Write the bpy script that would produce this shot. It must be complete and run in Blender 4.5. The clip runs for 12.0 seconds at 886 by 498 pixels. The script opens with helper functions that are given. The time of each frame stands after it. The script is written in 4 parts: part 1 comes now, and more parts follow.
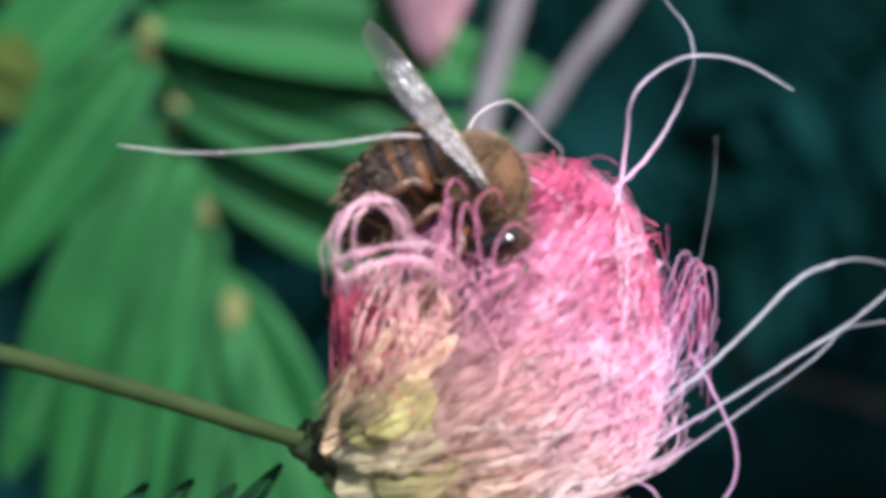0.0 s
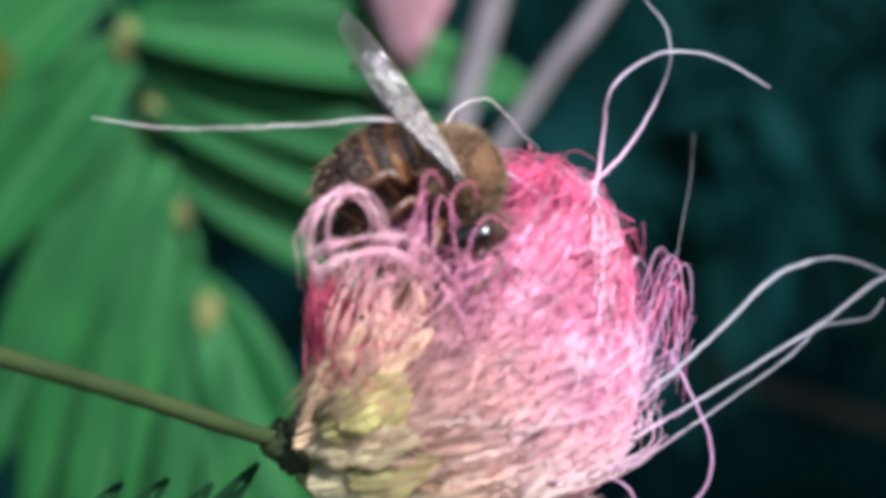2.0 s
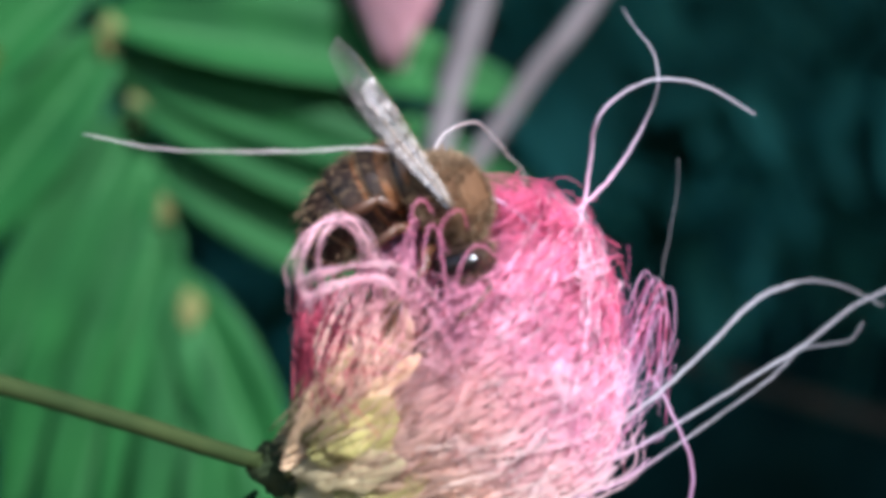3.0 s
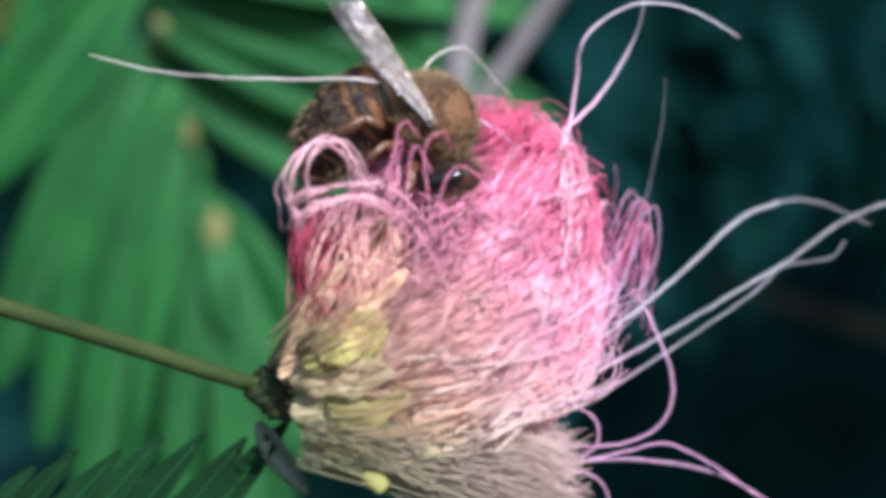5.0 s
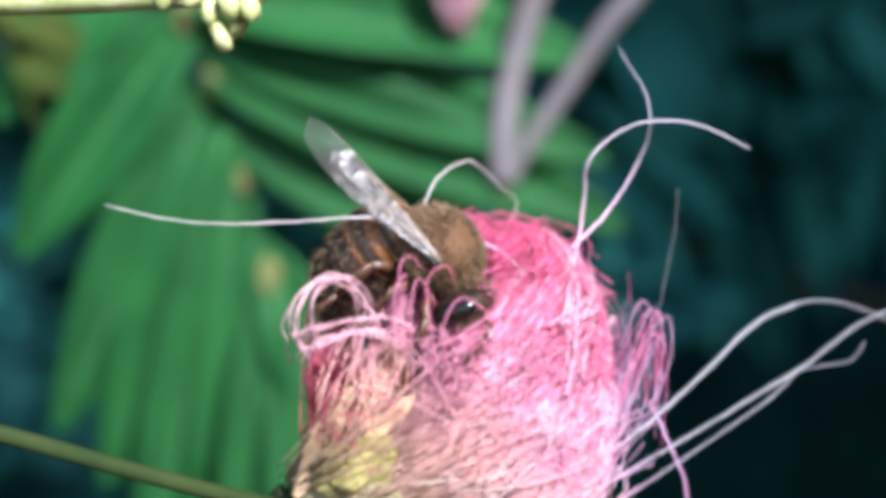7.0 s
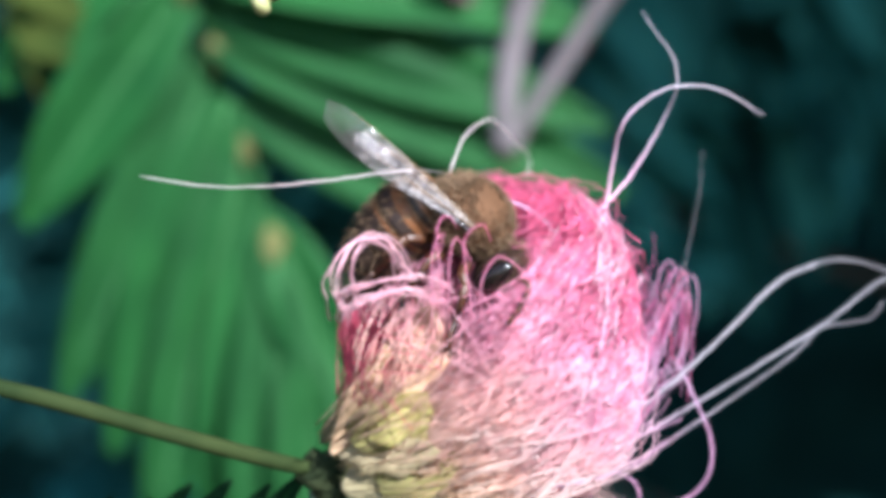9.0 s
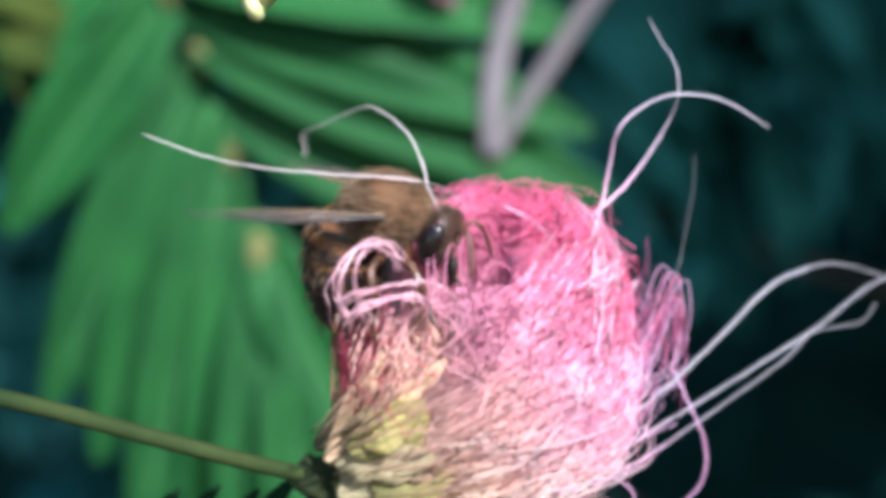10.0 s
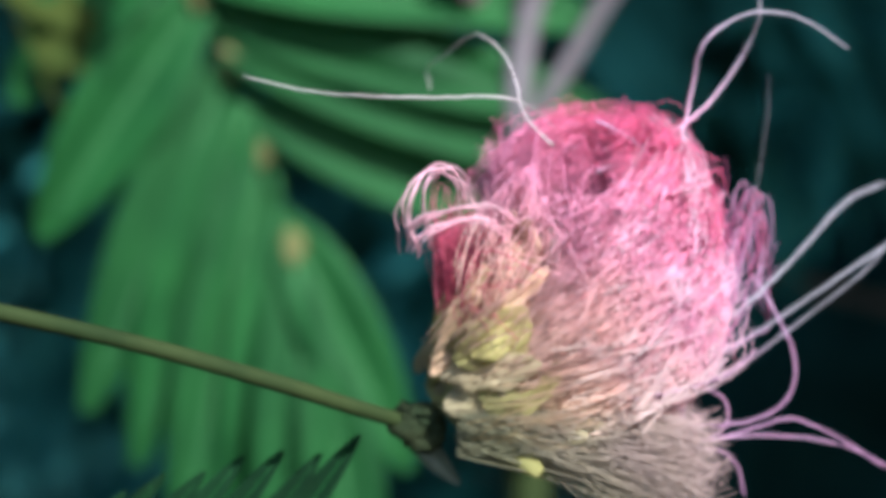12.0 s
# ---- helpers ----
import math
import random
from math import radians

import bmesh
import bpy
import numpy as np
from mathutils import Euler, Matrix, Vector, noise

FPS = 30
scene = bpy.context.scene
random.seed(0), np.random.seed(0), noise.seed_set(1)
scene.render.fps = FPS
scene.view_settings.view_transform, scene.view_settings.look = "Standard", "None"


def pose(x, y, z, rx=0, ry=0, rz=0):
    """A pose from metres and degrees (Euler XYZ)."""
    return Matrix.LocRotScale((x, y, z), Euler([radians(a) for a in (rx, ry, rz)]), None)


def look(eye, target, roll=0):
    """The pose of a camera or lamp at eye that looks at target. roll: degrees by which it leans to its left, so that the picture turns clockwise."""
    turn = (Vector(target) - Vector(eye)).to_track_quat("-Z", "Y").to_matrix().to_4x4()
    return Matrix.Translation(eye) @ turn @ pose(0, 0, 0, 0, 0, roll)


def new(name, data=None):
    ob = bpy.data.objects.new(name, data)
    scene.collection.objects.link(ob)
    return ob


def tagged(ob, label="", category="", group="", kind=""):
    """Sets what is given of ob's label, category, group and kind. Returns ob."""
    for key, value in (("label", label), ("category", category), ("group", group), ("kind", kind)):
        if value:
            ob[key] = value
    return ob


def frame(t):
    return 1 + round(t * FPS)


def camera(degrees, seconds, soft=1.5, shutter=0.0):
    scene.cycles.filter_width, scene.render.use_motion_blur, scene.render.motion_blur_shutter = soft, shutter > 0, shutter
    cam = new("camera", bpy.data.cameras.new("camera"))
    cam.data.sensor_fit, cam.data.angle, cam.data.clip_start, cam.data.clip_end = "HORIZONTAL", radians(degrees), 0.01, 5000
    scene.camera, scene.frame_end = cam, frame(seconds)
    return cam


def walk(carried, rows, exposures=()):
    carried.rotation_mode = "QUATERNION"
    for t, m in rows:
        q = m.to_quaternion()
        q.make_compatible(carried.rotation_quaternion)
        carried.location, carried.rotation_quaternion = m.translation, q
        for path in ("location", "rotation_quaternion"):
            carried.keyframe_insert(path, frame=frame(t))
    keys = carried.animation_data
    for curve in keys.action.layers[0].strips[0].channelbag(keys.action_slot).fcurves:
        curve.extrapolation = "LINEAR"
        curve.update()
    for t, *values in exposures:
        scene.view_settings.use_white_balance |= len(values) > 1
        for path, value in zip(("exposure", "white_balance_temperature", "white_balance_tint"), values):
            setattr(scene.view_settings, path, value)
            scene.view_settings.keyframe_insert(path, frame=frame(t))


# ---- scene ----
cam = camera(42, 12.0, soft=5.2, shutter=0.3)
cam.data.dof.use_dof = True
cam.data.dof.focus_distance = 0.052
cam.data.dof.aperture_fstop = 24.0

Z0 = 0.9  # the flower's height over the ground; places below are millimetres from there


def P(x, y, z):
    return Vector((x * 0.001, y * 0.001, Z0 + z * 0.001))


# seconds, eye, target (millimetres round the flower), roll
PATH = [
    (0, (-1.18, -52.86, -2.88), (1.41, 46.99, 1.98), 0.03),
    (0.5, (-2.53, -52.32, -4.11), (-0.00, 47.53, 0.72), 0.48),
    (0.8, (-1.88, -52.54, -4.80), (1.11, 47.28, 1.20), 0.21),
    (1, (-2.36, -52.69, -3.36), (0.93, 47.12, 1.87), 0.03),
    (1.5, (-2.00, -52.43, -3.53), (1.73, 47.36, 1.79), 0.23),
    (2, (-1.07, -52.50, -3.54), (3.45, 47.23, 2.16), 0.35),
    (2.5, (-0.27, -53.12, -1.95), (4.17, 46.61, 3.86), 0.71),
    (2.7, (-1.63, -52.94, -1.84), (4.81, 46.76, 2.38), 0.95),
    (4.3, (-0.57, -54.03, -1.42), (3.78, 45.75, 3.46), 0.74),
    (4.5, (-1.48, -53.67, -2.33), (1.56, 46.28, -1.79), 0.13),
    (4.7, (-1.47, -54.39, -1.04), (2.23, 45.54, -2.66), 0.46),
    (5, (0.74, -55.48, -1.85), (3.67, 44.44, -4.51), 0.96),
    (5.5, (1.61, -56.62, 2.65), (2.62, 43.31, -1.17), 1.65),
    (5.8, (2.07, -56.82, 2.26), (4.03, 43.10, -0.32), 1.45),
    (6, (5.71, -56.96, 4.08), (5.68, 42.98, 0.69), 1.32),
    (6.5, (5.89, -56.70, 3.86), (3.82, 43.22, 0.43), 0.61),
    (7, (3.91, -56.19, 4.42), (0.06, 43.66, 0.53), 0.05),
    (7.2, (4.15, -55.84, 5.54), (-0.91, 43.88, 0.08), -0.44),
    (8.8, (2.10, -56.75, 4.74), (-0.70, 43.00, -1.71), 0.03),
    (9, (1.52, -57.19, 3.87), (-0.73, 42.59, -2.33), -0.18),
    (9.5, (1.95, -57.08, 4.84), (0.82, 42.72, -1.36), -0.36),
    (10, (0.83, -57.09, 3.99), (0.32, 42.74, -1.91), -0.39),
    (10.2, (0.29, -57.70, 2.22), (0.12, 42.15, -3.30), -0.04),
    (10.5, (-0.51, -58.60, 3.21), (-0.19, 41.26, -1.91), 0.48),
    (11, (-0.23, -58.76, 0.28), (0.12, 41.17, -3.59), 0.52),
    (11.2, (-0.80, -58.38, 2.16), (-0.39, 41.47, -3.28), -0.11),
    (11.4, (-1.89, -58.50, -0.70), (-1.73, 41.45, -3.81), -1.80),
    (11.5, (-1.98, -59.33, -2.33), (-2.70, 40.63, -4.89), -3.33),
    (12, (-4.74, -58.89, -2.12), (-3.75, 41.09, -3.88), -2.40),
]
walk(cam, [(t, look(P(*eye), P(*target), roll)) for t, eye, target, roll in PATH], [(0.0, 1.28, 5690, 10), (5.0, 1.24, 5690, 10), (6.5, 1.44, 5690, 10), (9.0, 1.42, 5690, 10), (10.5, 1.42, 5690, 10), (12.0, 1.17, 5690, 10)])

# ---- light ----
SUN = Vector((0.42, -0.68, 0.6)).normalized()
world = bpy.data.worlds.new("sky")
scene.world = world
world.use_nodes = True
sky = world.node_tree.nodes.new("ShaderNodeTexSky")
sky.sky_type, sky.sun_disc = "NISHITA", False
sky.sun_elevation = math.asin(SUN.z)
sky.sun_rotation = math.atan2(SUN.x, SUN.y)
background = world.node_tree.nodes["Background"]
background.inputs["Strength"].default_value = 0.12
world.node_tree.links.new(sky.outputs["Color"], background.inputs["Color"])
sun = new("sun", bpy.data.lights.new("sun", "SUN"))
sun.data.energy, sun.data.angle, sun.data.color = 5.0, radians(0.6), (1.0, 0.965, 0.92)
sun.matrix_world = look(P(0, 0, 0) + SUN, P(0, 0, 0))


# ---- materials ----
def material(name, colours, scale=300.0, rough=0.5, bump=0.0, fine=4.0, through_light=0.0, metal=0.0, coat=0.0, spread=0.12, island=True, shine=0.5):
    """A mottled surface: colours run along a noise of that scale (per metre), a finer noise gives relief, pieces differ by chance."""
    m = bpy.data.materials.new(name)
    m.use_nodes = True
    n, link = m.node_tree.nodes, m.node_tree.links.new
    bsdf, out = n["Principled BSDF"], n["Material Output"]
    where = n.new("ShaderNodeTexCoord")
    big = n.new("ShaderNodeTexNoise")
    big.inputs["Scale"].default_value, big.inputs["Detail"].default_value = scale, 4.0
    small = n.new("ShaderNodeTexNoise")
    small.inputs["Scale"].default_value, small.inputs["Detail"].default_value = scale * fine, 3.0
    link(where.outputs["Object"], big.inputs["Vector"])
    link(where.outputs["Object"], small.inputs["Vector"])
    ramp = n.new("ShaderNodeValToRGB")
    ramp.color_ramp.elements[0].position, ramp.color_ramp.elements[1].position = 0.3, 0.7
    while len(ramp.color_ramp.elements) < len(colours):
        ramp.color_ramp.elements.new(0.5)
    for k, c in enumerate(colours):
        ramp.color_ramp.elements[k].position = 0.3 + 0.4 * k / max(1, len(colours) - 1)
        ramp.color_ramp.elements[k].color = (*c, 1)
    link(big.outputs["Fac"], ramp.inputs["Fac"])
    tint = n.new("ShaderNodeHueSaturation")
    link(ramp.outputs["Color"], tint.inputs["Color"])
    chance = n.new("ShaderNodeNewGeometry") if island else n.new("ShaderNodeObjectInfo")
    span = n.new("ShaderNodeMapRange")
    span.inputs["To Min"].default_value, span.inputs["To Max"].default_value = 1 - 2 * spread, 1 + spread
    link(chance.outputs["Random Per Island" if island else "Random"], span.inputs["Value"])
    link(span.outputs["Result"], tint.inputs["Value"])
    link(tint.outputs["Color"], bsdf.inputs["Base Color"])
    bsdf.inputs["Roughness"].default_value, bsdf.inputs["Metallic"].default_value = rough, metal
    bsdf.inputs["Specular IOR Level"].default_value = shine
    bsdf.inputs["Coat Weight"].default_value = coat
    if bump:
        rise = n.new("ShaderNodeBump")
        rise.inputs["Strength"].default_value, rise.inputs["Distance"].default_value = bump, 0.0002
        link(small.outputs["Fac"], rise.inputs["Height"])
        link(rise.outputs["Normal"], bsdf.inputs["Normal"])
    if through_light:
        thin, both = n.new("ShaderNodeBsdfTranslucent"), n.new("ShaderNodeMixShader")
        link(tint.outputs["Color"], thin.inputs["Color"])
        both.inputs["Fac"].default_value = through_light
        link(bsdf.outputs["BSDF"], both.inputs[1])
        link(thin.outputs["BSDF"], both.inputs[2])
        link(both.outputs["Shader"], out.inputs["Surface"])
    return m


def filament_material(name, stops, near, far, spread=0.12, through_light=0.5, rough=0.5):
    """Silky threads whose colour changes away from the flower's base and with height, in millimetres."""
    m = material(name, [(1, 1, 1), (0.8, 0.8, 0.8)], 250, rough, 0, 4, through_light, spread=spread, shine=0.45)
    n, link = m.node_tree.nodes, m.node_tree.links.new
    where = next(k for k in n if k.bl_idname == "ShaderNodeTexCoord")
    tint = next(k for k in n if k.bl_idname == "ShaderNodeHueSaturation")
    mottle = next(k for k in n if k.bl_idname == "ShaderNodeValToRGB")
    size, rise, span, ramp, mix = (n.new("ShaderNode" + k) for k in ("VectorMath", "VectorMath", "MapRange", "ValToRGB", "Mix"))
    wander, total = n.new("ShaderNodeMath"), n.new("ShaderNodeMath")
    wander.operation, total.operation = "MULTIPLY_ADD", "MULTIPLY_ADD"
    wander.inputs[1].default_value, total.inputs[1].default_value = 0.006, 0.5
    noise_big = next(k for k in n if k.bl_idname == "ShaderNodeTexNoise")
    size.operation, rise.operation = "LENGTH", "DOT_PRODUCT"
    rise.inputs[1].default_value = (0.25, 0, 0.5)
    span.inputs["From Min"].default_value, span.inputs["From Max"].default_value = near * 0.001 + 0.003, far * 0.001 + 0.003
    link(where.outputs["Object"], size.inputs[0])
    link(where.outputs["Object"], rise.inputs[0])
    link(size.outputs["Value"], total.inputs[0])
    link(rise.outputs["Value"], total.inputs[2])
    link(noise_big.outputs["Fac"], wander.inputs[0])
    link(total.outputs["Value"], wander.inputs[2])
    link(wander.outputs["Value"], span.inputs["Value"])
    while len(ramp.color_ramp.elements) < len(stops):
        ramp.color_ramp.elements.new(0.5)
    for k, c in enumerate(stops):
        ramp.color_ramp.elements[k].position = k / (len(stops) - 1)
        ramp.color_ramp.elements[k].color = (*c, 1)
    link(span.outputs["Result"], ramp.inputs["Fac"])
    mix.data_type, mix.blend_type = "RGBA", "MULTIPLY"
    mix.inputs[0].default_value = 1.0
    link(ramp.outputs["Color"], mix.inputs[6])
    link(mottle.outputs["Color"], mix.inputs[7])
    link(mix.outputs[2], tint.inputs["Color"])
    return m


def wing_material():
    """Clear wing skin: crinkled and shining near its root, thin and grey towards its tip."""
    m = bpy.data.materials.new("wing_membrane")
    m.use_nodes = True
    n, link = m.node_tree.nodes, m.node_tree.links.new
    out = n["Material Output"]
    skin = n["Principled BSDF"]
    skin.inputs["Base Color"].default_value = (0.15, 0.13, 0.125, 1)
    skin.inputs["Metallic"].default_value = 0.5
    skin.inputs["Roughness"].default_value = 0.22
    skin.inputs["Specular IOR Level"].default_value = 1.0
    clear, both = n.new("ShaderNodeBsdfTransparent"), n.new("ShaderNodeMixShader")
    where, far, span = n.new("ShaderNodeTexCoord"), n.new("ShaderNodeVectorMath"), n.new("ShaderNodeMapRange")
    far.operation = "LENGTH"
    span.inputs["From Max"].default_value = 0.0075
    span.inputs["To Min"].default_value, span.inputs["To Max"].default_value = 0.85, 0.24
    worn, cover = n.new("ShaderNodeMapRange"), n.new("ShaderNodeMath")
    cover.operation = "MULTIPLY"
    worn.inputs["From Min"].default_value, worn.inputs["From Max"].default_value = 0.38, 0.6
    worn.inputs["To Min"].default_value, worn.inputs["To Max"].default_value = 0.3, 1.0
    link(where.outputs["Object"], far.inputs[0])
    link(far.outputs["Value"], span.inputs["Value"])
    wave, rise = n.new("ShaderNodeTexNoise"), n.new("ShaderNodeBump")
    wave.inputs["Scale"].default_value, wave.inputs["Detail"].default_value = 1100.0, 4.0
    rise.inputs["Distance"].default_value = 0.0006
    crease = n.new("ShaderNodeMapRange")
    crease.inputs["From Min"].default_value, crease.inputs["From Max"].default_value = 0.0055, 0.0072
    crease.inputs["To Min"].default_value, crease.inputs["To Max"].default_value = 1.0, 0.05
    link(far.outputs["Value"], crease.inputs["Value"])
    link(crease.outputs["Result"], rise.inputs["Strength"])
    patch, gloss = n.new("ShaderNodeTexNoise"), n.new("ShaderNodeMapRange")
    patch.inputs["Scale"].default_value, patch.inputs["Detail"].default_value = 420.0, 3.0
    gloss.inputs["From Min"].default_value, gloss.inputs["From Max"].default_value = 0.42, 0.62
    gloss.inputs["To Min"].default_value, gloss.inputs["To Max"].default_value = 0.4, 0.06
    link(where.outputs["Object"], wave.inputs["Vector"])
    link(where.outputs["Object"], patch.inputs["Vector"])
    link(patch.outputs["Fac"], gloss.inputs["Value"])
    link(gloss.outputs["Result"], skin.inputs["Roughness"])
    link(wave.outputs["Fac"], rise.inputs["Height"])
    link(rise.outputs["Normal"], skin.inputs["Normal"])
    link(patch.outputs["Fac"], worn.inputs["Value"])
    link(worn.outputs["Result"], cover.inputs[0])
    link(span.outputs["Result"], cover.inputs[1])
    link(cover.outputs["Value"], both.inputs["Fac"])
    link(clear.outputs["BSDF"], both.inputs[1])
    link(skin.outputs["BSDF"], both.inputs[2])
    link(both.outputs["Shader"], out.inputs["Surface"])
    return m


PINKS = [(0.62, 0.48, 0.24), (0.96, 0.68, 0.48), (0.98, 0.67, 0.59), (0.98, 0.59, 0.61), (0.97, 0.47, 0.63), (0.95, 0.35, 0.54), (0.89, 0.21, 0.39)]
MAT = dict(
    pink=filament_material("pink_filaments", PINKS, 3.2, 16.5, 0.1, through_light=0.52, rough=0.38),
    pale=filament_material("pale_filaments", [(0.72, 0.6, 0.42), (0.9, 0.7, 0.58), (0.97, 0.74, 0.71), (0.97, 0.68, 0.79)], 3, 13),
    single=filament_material("loose_filament", [(0.8, 0.3, 0.48), (0.72, 0.42, 0.56), (0.52, 0.45, 0.52), (0.46, 0.44, 0.47)], 8, 17),
    white=material("bleached_filament", [(0.54, 0.45, 0.44), (0.66, 0.58, 0.57)], 300, 0.4, through_light=0.25),
    lilac=material("lilac_filament", [(0.6, 0.29, 0.47), (0.52, 0.37, 0.5)], 160, 0.4, through_light=0.3),
    spray=filament_material("magenta_spray", [(0.92, 0.58, 0.7), (0.86, 0.44, 0.62), (0.76, 0.3, 0.5), (0.6, 0.17, 0.36)], 6, 15),
    loop=filament_material("looping_filament", [(0.86, 0.5, 0.66), (0.7, 0.52, 0.64), (0.54, 0.5, 0.55)], 0, 7, 0.1, 0.3),
    yellow=filament_material("soft_yellow_corolla", [(0.3, 0.27, 0.1), (0.5, 0.43, 0.15), (0.58, 0.47, 0.2), (0.72, 0.5, 0.36)], 3, 13, 0.08, 0.5, 0.95),
    midrib=material("leaf_midrib", [(0.03, 0.12, 0.035), (0.05, 0.16, 0.05)], 120, 0.7, 0.2, 6, 0.2, shine=0.2),
    blossom=material("arched_filament", [(0.88, 0.42, 0.52), (0.9, 0.64, 0.68)], 220, 0.5, through_light=0.35),
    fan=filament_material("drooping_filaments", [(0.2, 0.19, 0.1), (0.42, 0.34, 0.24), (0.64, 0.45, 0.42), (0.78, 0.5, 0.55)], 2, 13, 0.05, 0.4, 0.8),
    red=filament_material("crimson_filaments", [(0.62, 0.1, 0.16), (0.76, 0.15, 0.25), (0.86, 0.32, 0.46)], 5, 13),
    core=filament_material("flower_heart", [(0.66, 0.5, 0.26), (0.94, 0.62, 0.5), (0.95, 0.58, 0.64), (0.92, 0.4, 0.54), (0.82, 0.22, 0.38)], 5, 18),
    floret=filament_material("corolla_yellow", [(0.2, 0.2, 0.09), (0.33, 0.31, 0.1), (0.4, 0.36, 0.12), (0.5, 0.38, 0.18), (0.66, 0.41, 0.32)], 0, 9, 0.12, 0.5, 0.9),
    lemon=material("lemon_petal", [(0.44, 0.39, 0.13), (0.64, 0.55, 0.21)], 420, 0.7, 0.3, 4, 0.45, shine=0.3),
    cream=material("cream_petal", [(0.62, 0.4, 0.24), (0.8, 0.56, 0.34)], 420, 0.7, 0.3, 4, 0.45, shine=0.3),
    beige=material("beige_petal", [(0.42, 0.23, 0.17), (0.56, 0.37, 0.27)], 380, 0.75, 0.3, 4, 0.35, shine=0.2),
    dull=material("faded_petal", [(0.34, 0.29, 0.15), (0.5, 0.4, 0.24)], 380, 0.8, 0.4, 4, 0.4, shine=0.2),
    bract=material("papery_bract", [(0.03, 0.045, 0.026), (0.09, 0.11, 0.075)], 500, 0.6, 0.3),
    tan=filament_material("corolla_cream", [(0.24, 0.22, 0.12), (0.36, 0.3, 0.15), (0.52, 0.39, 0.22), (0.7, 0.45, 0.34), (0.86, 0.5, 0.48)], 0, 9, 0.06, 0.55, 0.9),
    stalk=material("green_stalk", [(0.012, 0.023, 0.005), (0.03, 0.042, 0.011)], 200, 0.85, 0.3, 6, spread=0.05, shine=0.15),
    receptacle=material("receptacle", [(0.012, 0.02, 0.008), (0.036, 0.043, 0.018)], 500, 0.9, 0.4, shine=0.1),
    bud=material("bud_yellow_green", [(0.3, 0.32, 0.1), (0.52, 0.5, 0.24)], 700, 0.5, 0.3, 4, 0.15),
    leaf=material("leaf_green", [(0.0078, 0.059, 0.0125), (0.0165, 0.097, 0.02)], 90, 0.7, 0.25, 12, 0.25, spread=0.12, island=False, shine=0.2),
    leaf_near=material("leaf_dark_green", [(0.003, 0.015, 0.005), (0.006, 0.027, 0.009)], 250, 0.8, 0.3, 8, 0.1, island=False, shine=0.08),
    leaf_old=material("leaf_yellowed", [(0.018, 0.034, 0.006), (0.048, 0.062, 0.011)], 120, 0.9, 0.3, 8, 0.2, island=False, shine=0.1),
    # green leaves with the blue cast of skylit shade put into their colour
    leaf_far=material("leaf_skylight_tint", [(0.02, 0.1, 0.094), (0.036, 0.158, 0.142)], 60, 0.9, 0.2, 8, 0.1, spread=0.3, shine=0.03),
    node=material("leaf_joint", [(0.085, 0.095, 0.03), (0.15, 0.135, 0.055)], 300, 0.8, 0.3, shine=0.1),
    twig=material("grey_twig", [(0.088, 0.075, 0.077), (0.15, 0.13, 0.134)], 90, 0.85, 0.5, 6, shine=0.1),
    bark=material("bark", [(0.03, 0.025, 0.02), (0.07, 0.055, 0.04)], 60, 0.85, 0.8, 6),
    wilted=material("wilted_pink", [(0.36, 0.17, 0.2), (0.52, 0.29, 0.33)], 160, 0.6, 0.4, 6, 0.2),
    ground=material("soil_and_litter", [(0.015, 0.017, 0.011), (0.04, 0.035, 0.022)], 12, 0.95, 0.8, 9, shine=0.1),
    # the dark between a thicket's leaves is put into this near-black green
    hedge=material("thicket_painted_shade", [(0.002, 0.011, 0.011), (0.006, 0.026, 0.024)], 14, 0.9, 0.6, 6, shine=0.03),
    fur=material("tawny_fur", [(0.12, 0.074, 0.04), (0.25, 0.165, 0.1)], 700, 0.7, 0.3, 4, 0.0, spread=0.25, shine=0.12),
    thorax=material("thorax_brown", [(0.075, 0.036, 0.016), (0.12, 0.058, 0.026)], 900, 0.8, 0.5, shine=0.2),
    amber=material("amber_plate", [(0.1, 0.038, 0.013), (0.18, 0.07, 0.021)], 900, 0.45, 0.35, 4, shine=0.35),
    dark=material("dark_plate", [(0.012, 0.008, 0.006), (0.035, 0.017, 0.01)], 900, 0.45, 0.35, 4, shine=0.35),
    fringe=material("buff_fringe", [(0.24, 0.14, 0.07), (0.34, 0.23, 0.13)], 900, 0.8, 0.4, shine=0.2),
    eye=material("compound_eye", [(0.004, 0.003, 0.003), (0.012, 0.008, 0.006)], 3000, 0.16, 0.1, 4, shine=0.35),
    leg=material("dark_leg", [(0.03, 0.013, 0.007), (0.1, 0.038, 0.015)], 900, 0.4, 0.3),
    vein=material("wing_vein", [(0.12, 0.07, 0.03), (0.25, 0.16, 0.08)], 900, 0.3),
    wing=wing_material(),
)


